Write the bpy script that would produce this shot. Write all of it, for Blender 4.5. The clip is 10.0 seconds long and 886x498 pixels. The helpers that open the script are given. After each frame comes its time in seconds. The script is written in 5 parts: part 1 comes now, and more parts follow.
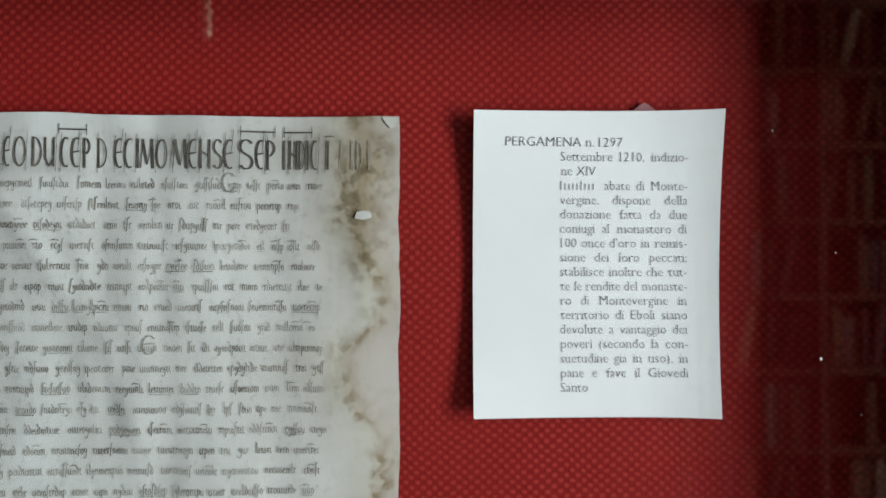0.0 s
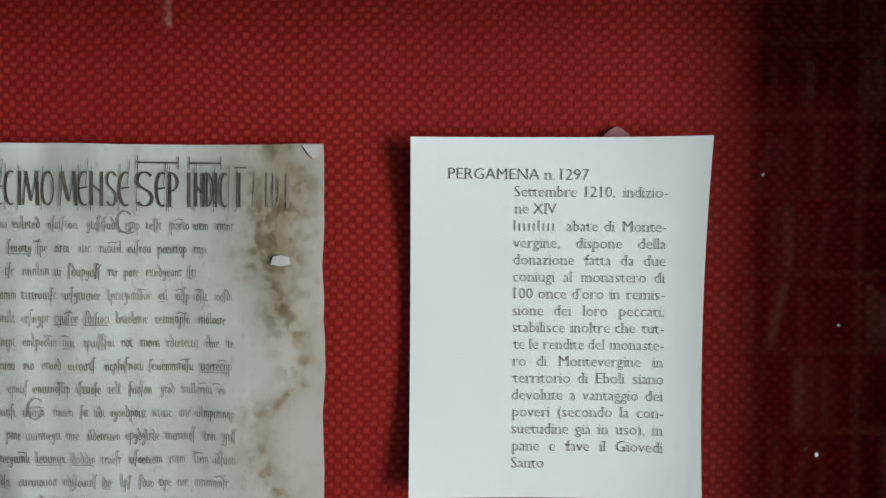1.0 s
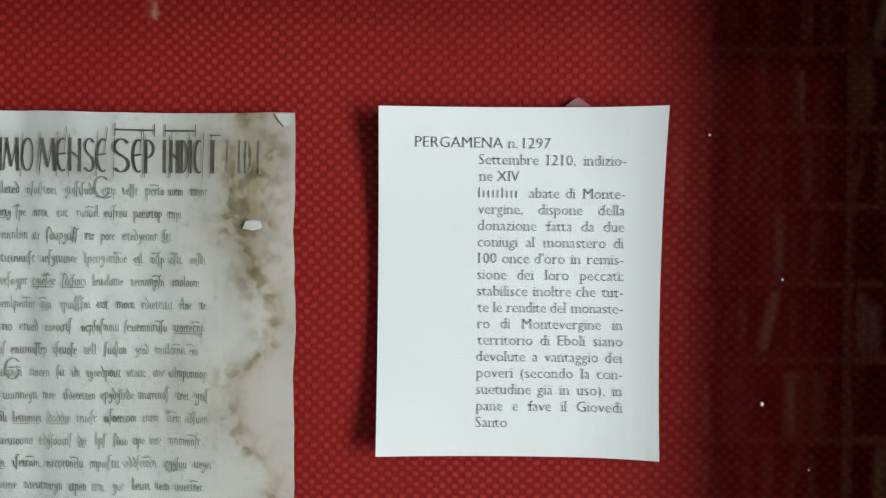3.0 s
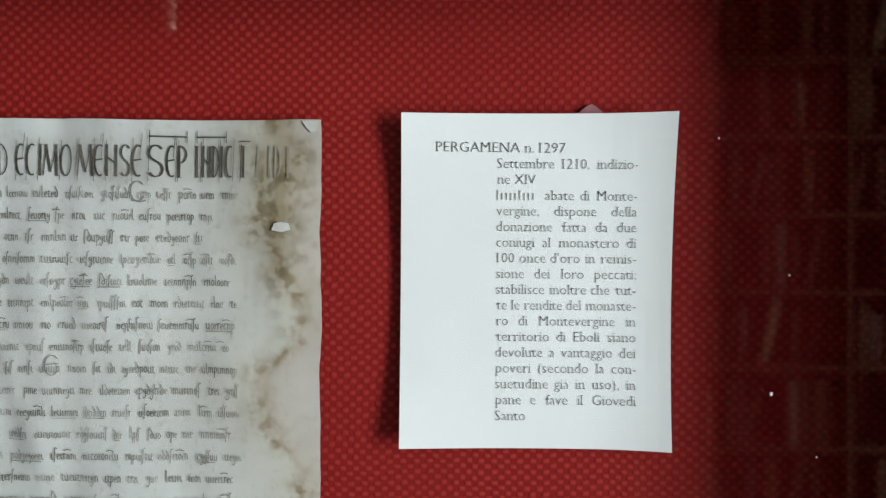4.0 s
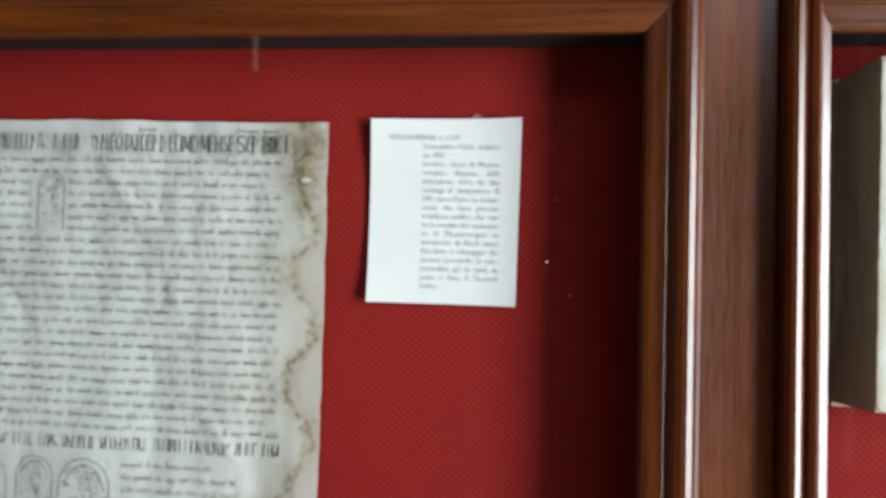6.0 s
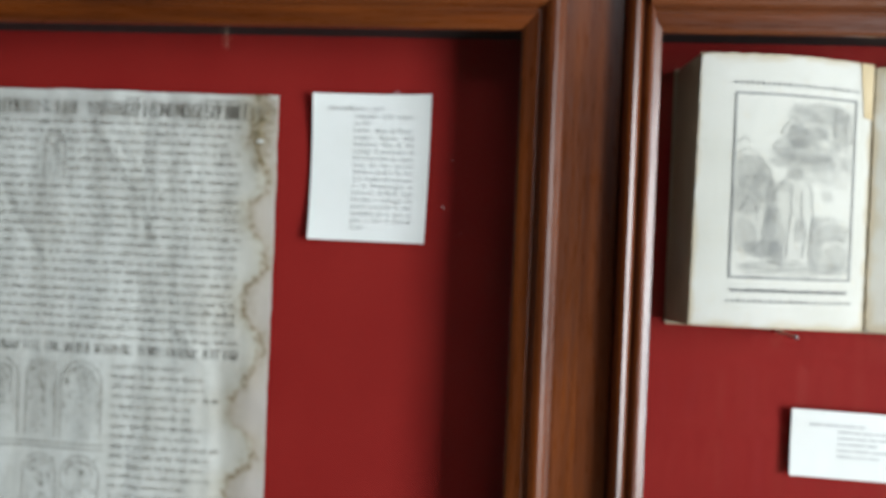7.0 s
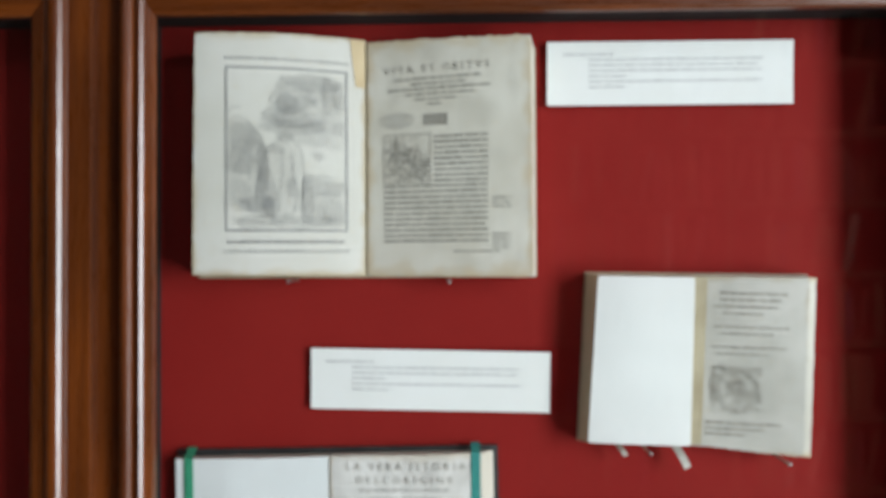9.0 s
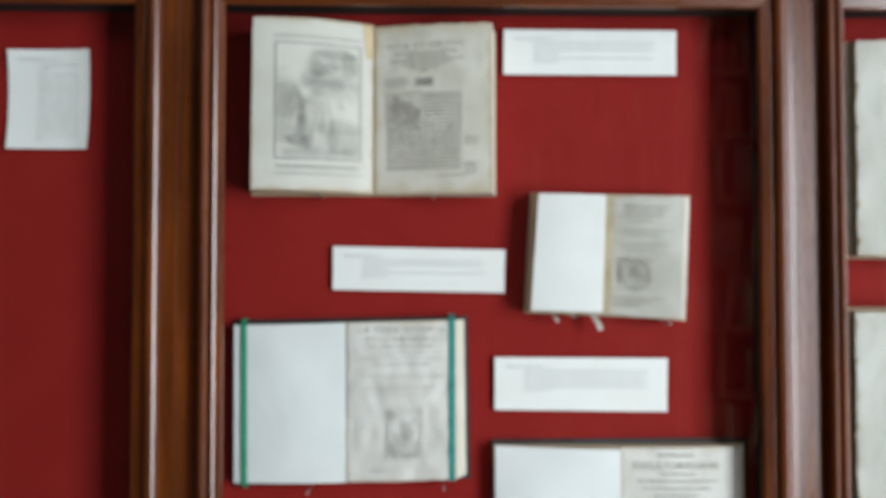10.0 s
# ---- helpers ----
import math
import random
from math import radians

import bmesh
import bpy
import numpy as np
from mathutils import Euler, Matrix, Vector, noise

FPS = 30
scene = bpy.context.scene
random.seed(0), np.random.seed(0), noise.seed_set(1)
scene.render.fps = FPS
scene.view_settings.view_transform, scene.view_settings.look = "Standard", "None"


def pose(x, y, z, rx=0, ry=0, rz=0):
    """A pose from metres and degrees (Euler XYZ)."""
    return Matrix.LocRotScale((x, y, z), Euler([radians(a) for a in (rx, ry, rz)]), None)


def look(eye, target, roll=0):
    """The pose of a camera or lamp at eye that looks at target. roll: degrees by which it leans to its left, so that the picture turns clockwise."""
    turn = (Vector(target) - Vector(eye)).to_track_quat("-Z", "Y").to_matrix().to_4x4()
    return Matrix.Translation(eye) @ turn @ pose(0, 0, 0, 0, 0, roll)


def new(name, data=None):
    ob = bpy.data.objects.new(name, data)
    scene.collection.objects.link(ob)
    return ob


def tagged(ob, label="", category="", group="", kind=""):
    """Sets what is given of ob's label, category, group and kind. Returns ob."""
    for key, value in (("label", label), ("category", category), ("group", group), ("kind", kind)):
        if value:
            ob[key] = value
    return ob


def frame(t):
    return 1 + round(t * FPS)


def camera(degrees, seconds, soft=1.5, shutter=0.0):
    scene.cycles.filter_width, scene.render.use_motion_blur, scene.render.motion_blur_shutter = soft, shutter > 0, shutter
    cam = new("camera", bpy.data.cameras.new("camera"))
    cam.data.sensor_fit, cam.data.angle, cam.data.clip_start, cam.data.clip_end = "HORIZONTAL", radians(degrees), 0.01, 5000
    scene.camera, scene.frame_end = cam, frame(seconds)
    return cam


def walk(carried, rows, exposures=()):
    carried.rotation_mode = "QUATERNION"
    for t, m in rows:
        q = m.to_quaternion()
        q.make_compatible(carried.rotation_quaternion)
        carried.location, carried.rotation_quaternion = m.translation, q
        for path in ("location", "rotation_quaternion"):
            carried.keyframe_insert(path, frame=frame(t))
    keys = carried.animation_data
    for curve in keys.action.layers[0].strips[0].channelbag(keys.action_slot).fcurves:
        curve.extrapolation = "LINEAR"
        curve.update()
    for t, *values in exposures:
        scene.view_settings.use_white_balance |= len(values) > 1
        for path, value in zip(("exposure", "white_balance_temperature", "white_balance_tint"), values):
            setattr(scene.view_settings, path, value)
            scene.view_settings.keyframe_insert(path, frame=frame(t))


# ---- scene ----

# ---- camera and its walk ----
cam = camera(62.0, 10.0, soft=1.25, shutter=0.3)
PATH = [
    (0, (-0.0213, -0.2586, 1.4991), (-0.0087, 0.0412, 1.5028), -0.09),
    (0.5, (-0.0001, -0.2385, 1.5096), (-0.0012, 0.0614, 1.5194), -0.13),
    (1, (0.0090, -0.2209, 1.5246), (0.0097, 0.0789, 1.5147), 0.24),
    (1.5, (0.0066, -0.2192, 1.5117), (0.0112, 0.0807, 1.5141), 0.59),
    (2, (0.0095, -0.2258, 1.5107), (0.0098, 0.0742, 1.5092), 0.25),
    (2.5, (0.0154, -0.2297, 1.5107), (0.0144, 0.0703, 1.5078), 0.38),
    (2.7, (0.0177, -0.2289, 1.5104), (0.0200, 0.0711, 1.5068), 0.31),
    (3.8, (0.0145, -0.2339, 1.5118), (0.0170, 0.0660, 1.5051), 0.62),
    (4, (0.0116, -0.2389, 1.5074), (0.0138, 0.0611, 1.5070), 0.24),
    (4.5, (0.0178, -0.2475, 1.5013), (0.0031, 0.0521, 1.5089), 0.84),
    (5, (0.0155, -0.2793, 1.5062), (0.0171, 0.0207, 1.5105), -0.10),
    (5.2, (0.0166, -0.2974, 1.5014), (0.0158, 0.0026, 1.4990), 0.39),
    (6.3, (0.1068, -0.4688, 1.4535), (0.0732, -0.1709, 1.4642), 1.37),
    (6.5, (0.1137, -0.4898, 1.4503), (0.0957, -0.1904, 1.4545), 0.88),
    (7, (0.1402, -0.5324, 1.4445), (0.1168, -0.2333, 1.4423), 2.31),
    (7.5, (0.1817, -0.5539, 1.4196), (0.1613, -0.2546, 1.4145), 3.46),
    (8, (0.2832, -0.5535, 1.4090), (0.2721, -0.2537, 1.4111), 2.12),
    (8.5, (0.3835, -0.5496, 1.3919), (0.3857, -0.2498, 1.4030), -0.80),
    (9, (0.4605, -0.5740, 1.4073), (0.4539, -0.2741, 1.4121), -0.29),
    (9.5, (0.4572, -0.6622, 1.3711), (0.4564, -0.3622, 1.3717), 0.29),
    (10, (0.4431, -0.7956, 1.3156), (0.4507, -0.4958, 1.3239), -0.03),
]
walk(cam, [(t, look(eye, target, roll)) for t, eye, target, roll in PATH], exposures=[(0.0, -0.04), (0.5, -0.14), (1.0, -0.20), (1.5, -0.04), (2.0, 0.0), (4.0, 0.02), (5.2, 0.06), (6.3, 0.26), (6.5, 0.24), (7.0, 0.08), (8.0, 0.02), (8.5, -0.13), (9.0, -0.32), (9.5, -0.32), (10.0, -0.35)])
cam.data.dof.use_dof = True
cam.data.dof.focus_distance = 0.224
cam.data.dof.aperture_fstop = 12.0

# ---- world and light ----
world = bpy.data.worlds.new("sky")
scene.world = world
world.use_nodes = True
wn = world.node_tree.nodes
sky = wn.new("ShaderNodeTexSky")
sky.sky_type = "NISHITA"
sky.sun_disc = False
sky.sun_elevation = radians(35)
sky.sun_rotation = radians(200)
world.node_tree.links.new(sky.outputs[0], wn["Background"].inputs[0])
wn["Background"].inputs[1].default_value = 0.1

WIN_X, WIN_Y0, WIN_Y1, WIN_Z0, WIN_Z1 = 2.45, -2.45, -1.25, 0.20, 2.30
lamp = bpy.data.lights.new("window_light", "AREA")
lamp.shape, lamp.size, lamp.size_y = "RECTANGLE", WIN_Z1 - WIN_Z0 - 0.1, WIN_Y1 - WIN_Y0 - 0.1
lamp.energy, lamp.color = 174.0, (0.875, 0.945, 1.0)
lamp_ob = new("window_light", lamp)
lamp_ob.matrix_world = pose(WIN_X + 0.04, (WIN_Y0 + WIN_Y1) / 2, (WIN_Z0 + WIN_Z1) / 2, 0, 90, 0)

# a second, high window over the bookcase
HIGH_X0, HIGH_X1, HIGH_Z0, HIGH_Z1, HIGH_Y = 0.35, 2.25, 2.88, 3.60, -3.02
high = bpy.data.lights.new("high_window_light", "AREA")
high.shape, high.size, high.size_y = "RECTANGLE", HIGH_X1 - HIGH_X0 - 0.1, HIGH_Z1 - HIGH_Z0 - 0.1
high.energy, high.color = 13.0, (0.90, 0.95, 1.0)
high_ob = new("high_window_light", high)
high_ob.matrix_world = pose((HIGH_X0 + HIGH_X1) / 2, HIGH_Y - 0.04, (HIGH_Z0 + HIGH_Z1) / 2, 90, 0, 0)


# ---- materials ----
def material(name, colour, rough=0.6, metal=0.0):
    m = bpy.data.materials.new(name)
    m.use_nodes = True
    b = m.node_tree.nodes["Principled BSDF"]
    b.inputs["Base Color"].default_value = (*colour, 1)
    b.inputs["Roughness"].default_value = rough
    b.inputs["Metallic"].default_value = metal
    return m, m.node_tree.nodes, m.node_tree.links, b


def node(nodes, kind, **inputs):
    n = nodes.new(kind)
    for key, value in inputs.items():
        n.inputs[key.replace("_", " ")].default_value = value
    return n


def calc(nodes, links, op, a, b=None, c=None):
    n = nodes.new("ShaderNodeMath")
    n.operation = op
    for k, v in enumerate((a, b, c)):
        if v is None:
            continue
        if isinstance(v, (int, float)):
            n.inputs[k].default_value = v
        else:
            links.new(v, n.inputs[k])
    return n.outputs[0]


def mix(nodes, links, fac, a, b):
    n = nodes.new("ShaderNodeMix")
    n.data_type = "RGBA"
    for sock, v in ((n.inputs["Factor"], fac), (n.inputs["A"], a), (n.inputs["B"], b)):
        if isinstance(v, (int, float)):
            sock.default_value = v
        elif isinstance(v, tuple):
            sock.default_value = (*v, 1)
        else:
            links.new(v, sock)
    return n.outputs["Result"]


def grain(nodes, links, scale, stretch=(1, 1, 1), detail=5.0, low=0.35, high=0.65):
    """Noise in object space between 0 and 1."""
    co = nodes.new("ShaderNodeTexCoord")
    mp = nodes.new("ShaderNodeMapping")
    mp.inputs["Scale"].default_value = stretch
    links.new(co.outputs["Object"], mp.inputs["Vector"])
    n = node(nodes, "ShaderNodeTexNoise", Scale=scale, Detail=detail)
    links.new(mp.outputs[0], n.inputs["Vector"])
    r = nodes.new("ShaderNodeMapRange")
    r.inputs["From Min"].default_value, r.inputs["From Max"].default_value = low, high
    links.new(n.outputs[0], r.inputs["Value"])
    return r.outputs[0]


def bump(nodes, links, bsdf, height, distance, strength=1.0):
    n = node(nodes, "ShaderNodeBump", Strength=strength, Distance=distance)
    links.new(height, n.inputs["Height"])
    links.new(n.outputs[0], bsdf.inputs["Normal"])


def mottled(name, a, b, scale, rough=0.6, stretch=(1, 1, 1), fine=0.0, fine_scale=900.0, metal=0.0):
    m, n, l, p = material(name, a, rough, metal)
    l.new(mix(n, l, grain(n, l, scale, stretch), a, b), p.inputs["Base Color"])
    if fine:
        bump(n, l, p, grain(n, l, fine_scale, stretch), fine)
    return m


def old_leaf(name, a, b, rim, scale, reach=0.07, strength=0.8, smear=0.0):
    """Aged paper: mottled, browned unevenly along its rims."""
    m, n, l, p = material(name, a, 0.68)
    c = mix(n, l, grain(n, l, scale), a, b)
    c = mix(n, l, calc(n, l, "MULTIPLY", grain(n, l, 260.0, (1, 1, 1), 3.0, 0.58, 0.75), 0.25), c, rim)
    if smear:
        c = mix(n, l, calc(n, l, "MULTIPLY", grain(n, l, 34.0, (1.5, 1, 0.8), 5.0, 0.48, 0.66), smear), c, tuple(v * 0.62 for v in b))
    co = n.new("ShaderNodeTexCoord")
    sep = n.new("ShaderNodeSeparateXYZ")
    l.new(co.outputs["Generated"], sep.inputs[0])
    sides = []
    for axis in (0, 2):
        v = sep.outputs[axis]
        sides.append(calc(n, l, "MINIMUM", v, calc(n, l, "SUBTRACT", 1.0, v)))
    near = calc(n, l, "MINIMUM", sides[0], sides[1])
    wob = calc(n, l, "MULTIPLY_ADD", grain(n, l, 70.0, (1, 1, 1), 4.0, 0.25, 0.75), reach, 0.004)
    f = calc(n, l, "SUBTRACT", 1.0, calc(n, l, "DIVIDE", near, wob))
    f = calc(n, l, "MAXIMUM", f, 0.0)
    c = mix(n, l, calc(n, l, "MULTIPLY", f, strength), c, rim)
    l.new(c, p.inputs["Base Color"])
    bump(n, l, p, grain(n, l, 240.0), 0.00005)
    return m


def wood(name, dark, light, along):
    """Varnished mahogany, the grain running along one axis."""
    stretch = [14.0, 14.0, 14.0]
    stretch["xyz".index(along)] = 0.7
    m, n, l, p = material(name, dark, 0.24)
    g = grain(n, l, 9.0, stretch, 8.0, 0.3, 0.7)
    broad = grain(n, l, 6.0, (1, 1, 1), 3.0)
    c = mix(n, l, g, dark, light)
    c = mix(n, l, calc(n, l, "MULTIPLY", broad, 0.45), c, tuple(v * 0.55 for v in dark))
    l.new(c, p.inputs["Base Color"])
    wear = grain(n, l, 60.0, stretch, 4.0)
    l.new(calc(n, l, "MULTIPLY_ADD", wear, 0.14, 0.25), p.inputs["Roughness"])
    p.inputs["Coat Weight"].default_value = 0.55
    p.inputs["Specular IOR Level"].default_value = 0.5
    p.inputs["Coat Roughness"].default_value = 0.26
    bump(n, l, p, g, 0.0002, 0.5)
    return m


def cloth_material():
    """Red coarse cloth: staggered raised threads in rows."""
    m, n, l, p = material("red_cloth", (0.33, 0.02, 0.022), 0.8)
    co = n.new("ShaderNodeTexCoord")
    warp = node(n, "ShaderNodeTexNoise", Scale=35.0, Detail=2.0)
    l.new(co.outputs["Object"], warp.inputs["Vector"])
    sep = n.new("ShaderNodeSeparateXYZ")
    l.new(co.outputs["Object"], sep.inputs[0])
    wob = calc(n, l, "MULTIPLY", calc(n, l, "SUBTRACT", warp.outputs[0], 0.5), 0.0045)
    x = calc(n, l, "DIVIDE", calc(n, l, "ADD", sep.outputs[0], wob), 0.0042)
    z = calc(n, l, "DIVIDE", calc(n, l, "ADD", sep.outputs[2], wob), 0.00182)
    row = calc(n, l, "FLOOR", z)
    s = calc(n, l, "SINE", calc(n, l, "MULTIPLY", calc(n, l, "MULTIPLY_ADD", row, 0.5, x), 6.28318))
    over = n.new("ShaderNodeMapRange")
    over.inputs["From Min"].default_value, over.inputs["From Max"].default_value = -0.25, 0.75
    l.new(s, over.inputs["Value"])
    round_z = calc(n, l, "ABSOLUTE", calc(n, l, "SINE", calc(n, l, "MULTIPLY", z, 3.14159)))
    thread = calc(n, l, "MULTIPLY", over.outputs[0], calc(n, l, "POWER", round_z, 0.6))
    worn = grain(n, l, 14.0, (1, 1, 1), 4.0, 0.25, 0.75)
    fuzz = grain(n, l, 1500.0, (1, 1, 1), 2.0, 0.2, 0.8)
    strength = calc(n, l, "MULTIPLY", thread, calc(n, l, "MULTIPLY_ADD", worn, 0.6, 0.3))
    c = mix(n, l, strength, (0.232, 0.0064, 0.0054), (0.425, 0.036, 0.027))
    c = mix(n, l, calc(n, l, "MULTIPLY", fuzz, 0.3), c, (0.14, 0.005, 0.004))
    l.new(c, p.inputs["Base Color"])
    p.inputs["Specular IOR Level"].default_value = 0.20
    bump(n, l, p, calc(n, l, "MULTIPLY_ADD", fuzz, 0.2, thread), 0.0003, 0.7)
    return m


# where the old damp line runs on the parchment: height, distance from its edge
DAMP = [(1.548, 0.014), (1.53, 0.0125), (1.515, 0.014), (1.50, 0.0125), (1.487, 0.006), (1.477, 0.008), (1.470, 0.016), (1.462, 0.019),
        (1.452, 0.017), (1.442, 0.010), (1.43, 0.006), (1.42, 0.008), (1.41, 0.015), (1.395, 0.021), (1.38, 0.017), (1.363, 0.007),
        (1.347, 0.013), (1.333, 0.019), (1.318, 0.028), (1.303, 0.022), (1.287, 0.010), (1.27, 0.022), (1.255, 0.030), (1.23, 0.016), (1.2, 0.026)]
PAR_X1, PAR_Z1 = -0.0256, 1.5480


def parchment_material():
    m, n, l, p = material("parchment", (0.66, 0.64, 0.57), 0.62)
    co = n.new("ShaderNodeTexCoord")
    sep = n.new("ShaderNodeSeparateXYZ")
    l.new(co.outputs["Object"], sep.inputs[0])
    t = calc(n, l, "DIVIDE", calc(n, l, "SUBTRACT", 1.55, sep.outputs[2]), 0.36)
    curve = n.new("ShaderNodeFloatCurve")
    pts = curve.mapping.curves[0].points
    pts[0].location, pts[1].location = (0.0, 0.55), (1.0, 0.6)
    for h, d in DAMP:
        pts.new((1.55 - h) / 0.36, d / 0.032)
    curve.mapping.update()
    l.new(t, curve.inputs["Value"])
    edge = calc(n, l, "MULTIPLY", curve.outputs[0], 0.032)
    wob = calc(n, l, "MULTIPLY", calc(n, l, "SUBTRACT", grain(n, l, 190.0, (1, 1, 1), 5.0, 0.2, 0.8), 0.5), 0.0075)
    d = calc(n, l, "ADD", calc(n, l, "SUBTRACT", calc(n, l, "SUBTRACT", PAR_X1, sep.outputs[0]), edge), wob)
    outside = n.new("ShaderNodeMapRange")
    outside.inputs["From Min"].default_value, outside.inputs["From Max"].default_value = 0.0007, -0.0009
    l.new(d, outside.inputs["Value"])
    halo = calc(n, l, "EXPONENT", calc(n, l, "MULTIPLY", calc(n, l, "POWER", calc(n, l, "DIVIDE", calc(n, l, "ABSOLUTE", d), 0.0030), 2.0), -1.0))
    wide = calc(n, l, "EXPONENT", calc(n, l, "DIVIDE", calc(n, l, "ABSOLUTE", d), -0.020))
    blot = grain(n, l, 75.0, (1, 1, 1), 5.0, 0.36, 0.66)
    broad = grain(n, l, 22.0, (1, 1, 0.6), 4.0, 0.3, 0.72)
    speck = grain(n, l, 420.0, (1, 1, 1), 3.0, 0.55, 0.75)
    streak = grain(n, l, 30.0, (2.2, 1, 0.16), 3.0, 0.4, 0.7)
    c = mix(n, l, calc(n, l, "MULTIPLY", broad, 0.7), (0.660, 0.668, 0.645), (0.440, 0.436, 0.405))
    c = mix(n, l, calc(n, l, "MULTIPLY", streak, 0.28), c, (0.43, 0.415, 0.37))
    fold = grain(n, l, 55.0, (2.5, 1, 0.10), 2.0, 0.56, 0.72)
    c = mix(n, l, calc(n, l, "MULTIPLY", fold, 0.35), c, (0.70, 0.69, 0.65))
    rub = calc(n, l, "EXPONENT", calc(n, l, "MULTIPLY", calc(n, l, "POWER", calc(n, l, "ABSOLUTE", calc(n, l, "DIVIDE", calc(n, l, "SUBTRACT", sep.outputs[2], 1.5345), 0.0075)), 4.0), -1.0))
    c = mix(n, l, calc(n, l, "MULTIPLY", rub, calc(n, l, "MULTIPLY", grain(n, l, 45.0, (1, 1, 1), 3.0, 0.35, 0.62), 0.62)), c, (0.26, 0.25, 0.215))
    c = mix(n, l, calc(n, l, "MULTIPLY", outside.outputs[0], 0.9), c, (0.47, 0.425, 0.405))
    c = mix(n, l, calc(n, l, "MULTIPLY", wide, 0.58), c, (0.42, 0.365, 0.26))
    top = n.new("ShaderNodeMapRange")
    top.inputs["From Min"].default_value, top.inputs["From Max"].default_value = 1.480, 1.512
    l.new(sep.outputs[2], top.inputs["Value"])
    patchy = grain(n, l, 230.0, (1, 1, 1), 6.0, 0.45, 0.55)
    brown = calc(n, l, "MULTIPLY", halo, calc(n, l, "MULTIPLY_ADD", calc(n, l, "MULTIPLY", blot, patchy), 0.8, 0.22))
    c = mix(n, l, brown, c, (0.20, 0.135, 0.06))
    near = calc(n, l, "EXPONENT", calc(n, l, "MULTIPLY", calc(n, l, "POWER", calc(n, l, "ABSOLUTE", calc(n, l, "DIVIDE", d, 0.0095)), 2.0), -1.0))
    tan = calc(n, l, "MULTIPLY", calc(n, l, "MULTIPLY", near, calc(n, l, "MULTIPLY_ADD", blot, 0.6, 0.38)), calc(n, l, "MULTIPLY_ADD", top.outputs[0], 0.85, 0.12))
    c = mix(n, l, tan, c, (0.265, 0.205, 0.11))
    dark = calc(n, l, "MULTIPLY", calc(n, l, "MULTIPLY", near, calc(n, l, "MULTIPLY", patchy, blot)), calc(n, l, "MULTIPLY_ADD", top.outputs[0], 0.75, 0.25))
    c = mix(n, l, dark, c, (0.11, 0.080, 0.034))
    c = mix(n, l, calc(n, l, "MULTIPLY", speck, 0.25), c, (0.28, 0.24, 0.18))
    l.new(c, p.inputs["Base Color"])
    bump(n, l, p, calc(n, l, "ADD", broad, calc(n, l, "MULTIPLY", speck, 0.2)), 0.0006, 0.5)
    return m


def ink_material(name, dark, faded):
    m, n, l, p = material(name, dark, 0.75)
    l.new(mix(n, l, grain(n, l, 90.0, (1, 1, 1), 4.0, 0.3, 0.72), dark, faded), p.inputs["Base Color"])
    return m


def edge_material(name, a, b):
    """The cut edges of a block of leaves."""
    m, n, l, p = material(name, a, 0.8)
    g = grain(n, l, 1.0, (25, 1500, 25), 3.0, 0.3, 0.7)
    l.new(mix(n, l, g, a, b), p.inputs["Base Color"])
    bump(n, l, p, g, 0.0003)
    return m


def glass_material():
    m, n, l, p = material("glass", (1, 1, 1), 0.0)
    out = n["Material Output"]
    clear = n.new("ShaderNodeBsdfTransparent")
    clear.inputs[0].default_value = (0.97, 0.985, 0.975, 1)
    gloss = n.new("ShaderNodeBsdfGlossy")
    gloss.inputs["Roughness"].default_value = 0.015
    fr = n.new("ShaderNodeFresnel")
    fr.inputs[0].default_value = 1.5
    mx = n.new("ShaderNodeMixShader")
    l.new(fr.outputs[0], mx.inputs[0])
    l.new(clear.outputs[0], mx.inputs[1])
    l.new(gloss.outputs[0], mx.inputs[2])
    l.new(mx.outputs[0], out.inputs["Surface"])
    return m


MAHOG, MAHOG_L = (0.066, 0.0145, 0.0020), (0.160, 0.039, 0.0052)
wood_z = wood("mahogany_upright", MAHOG, MAHOG_L, "z")
wood_x = wood("mahogany_level", MAHOG, MAHOG_L, "x")
# case interior: its shade is put into this near-black base colour
wood_in = mottled("shaded_inside_wood", (0.009, 0.006, 0.006), (0.016, 0.011, 0.011), 20, 0.85, (1, 6, 1))
cloth = cloth_material()
parch = parchment_material()
card = mottled("white_card", (0.85, 0.86, 0.845), (0.82, 0.83, 0.805), 30, 0.55, fine=0.000015, fine_scale=500)
page_white = mottled("white_page", (0.78, 0.80, 0.80), (0.70, 0.72, 0.72), 14, 0.65, fine=0.00004, fine_scale=300)
page_cream = old_leaf("cream_page", (0.625, 0.605, 0.56), (0.565, 0.545, 0.49), (0.46, 0.36, 0.22), 16, 0.05, 0.9)
page_old = old_leaf("old_page", (0.755, 0.725, 0.65), (0.645, 0.61, 0.525), (0.55, 0.42, 0.24), 22, 0.10, smear=0.25)
page_grey = old_leaf("greyed_page", (0.76, 0.74, 0.71), (0.64, 0.615, 0.58), (0.52, 0.44, 0.32), 24, 0.06, smear=0.16)
page_side = old_leaf("worn_thick_page", (0.60, 0.60, 0.565), (0.52, 0.505, 0.46), (0.40, 0.30, 0.18), 18, 0.05, smear=0.3)
page_dim = old_leaf("dim_page", (0.56, 0.545, 0.50), (0.44, 0.425, 0.38), (0.42, 0.34, 0.22), 24, 0.06)
leaf_edge = edge_material("leaf_edges", (0.70, 0.61, 0.43), (0.50, 0.42, 0.27))
leaf_pale = edge_material("pale_leaf_edges", (0.68, 0.64, 0.56), (0.54, 0.49, 0.40))
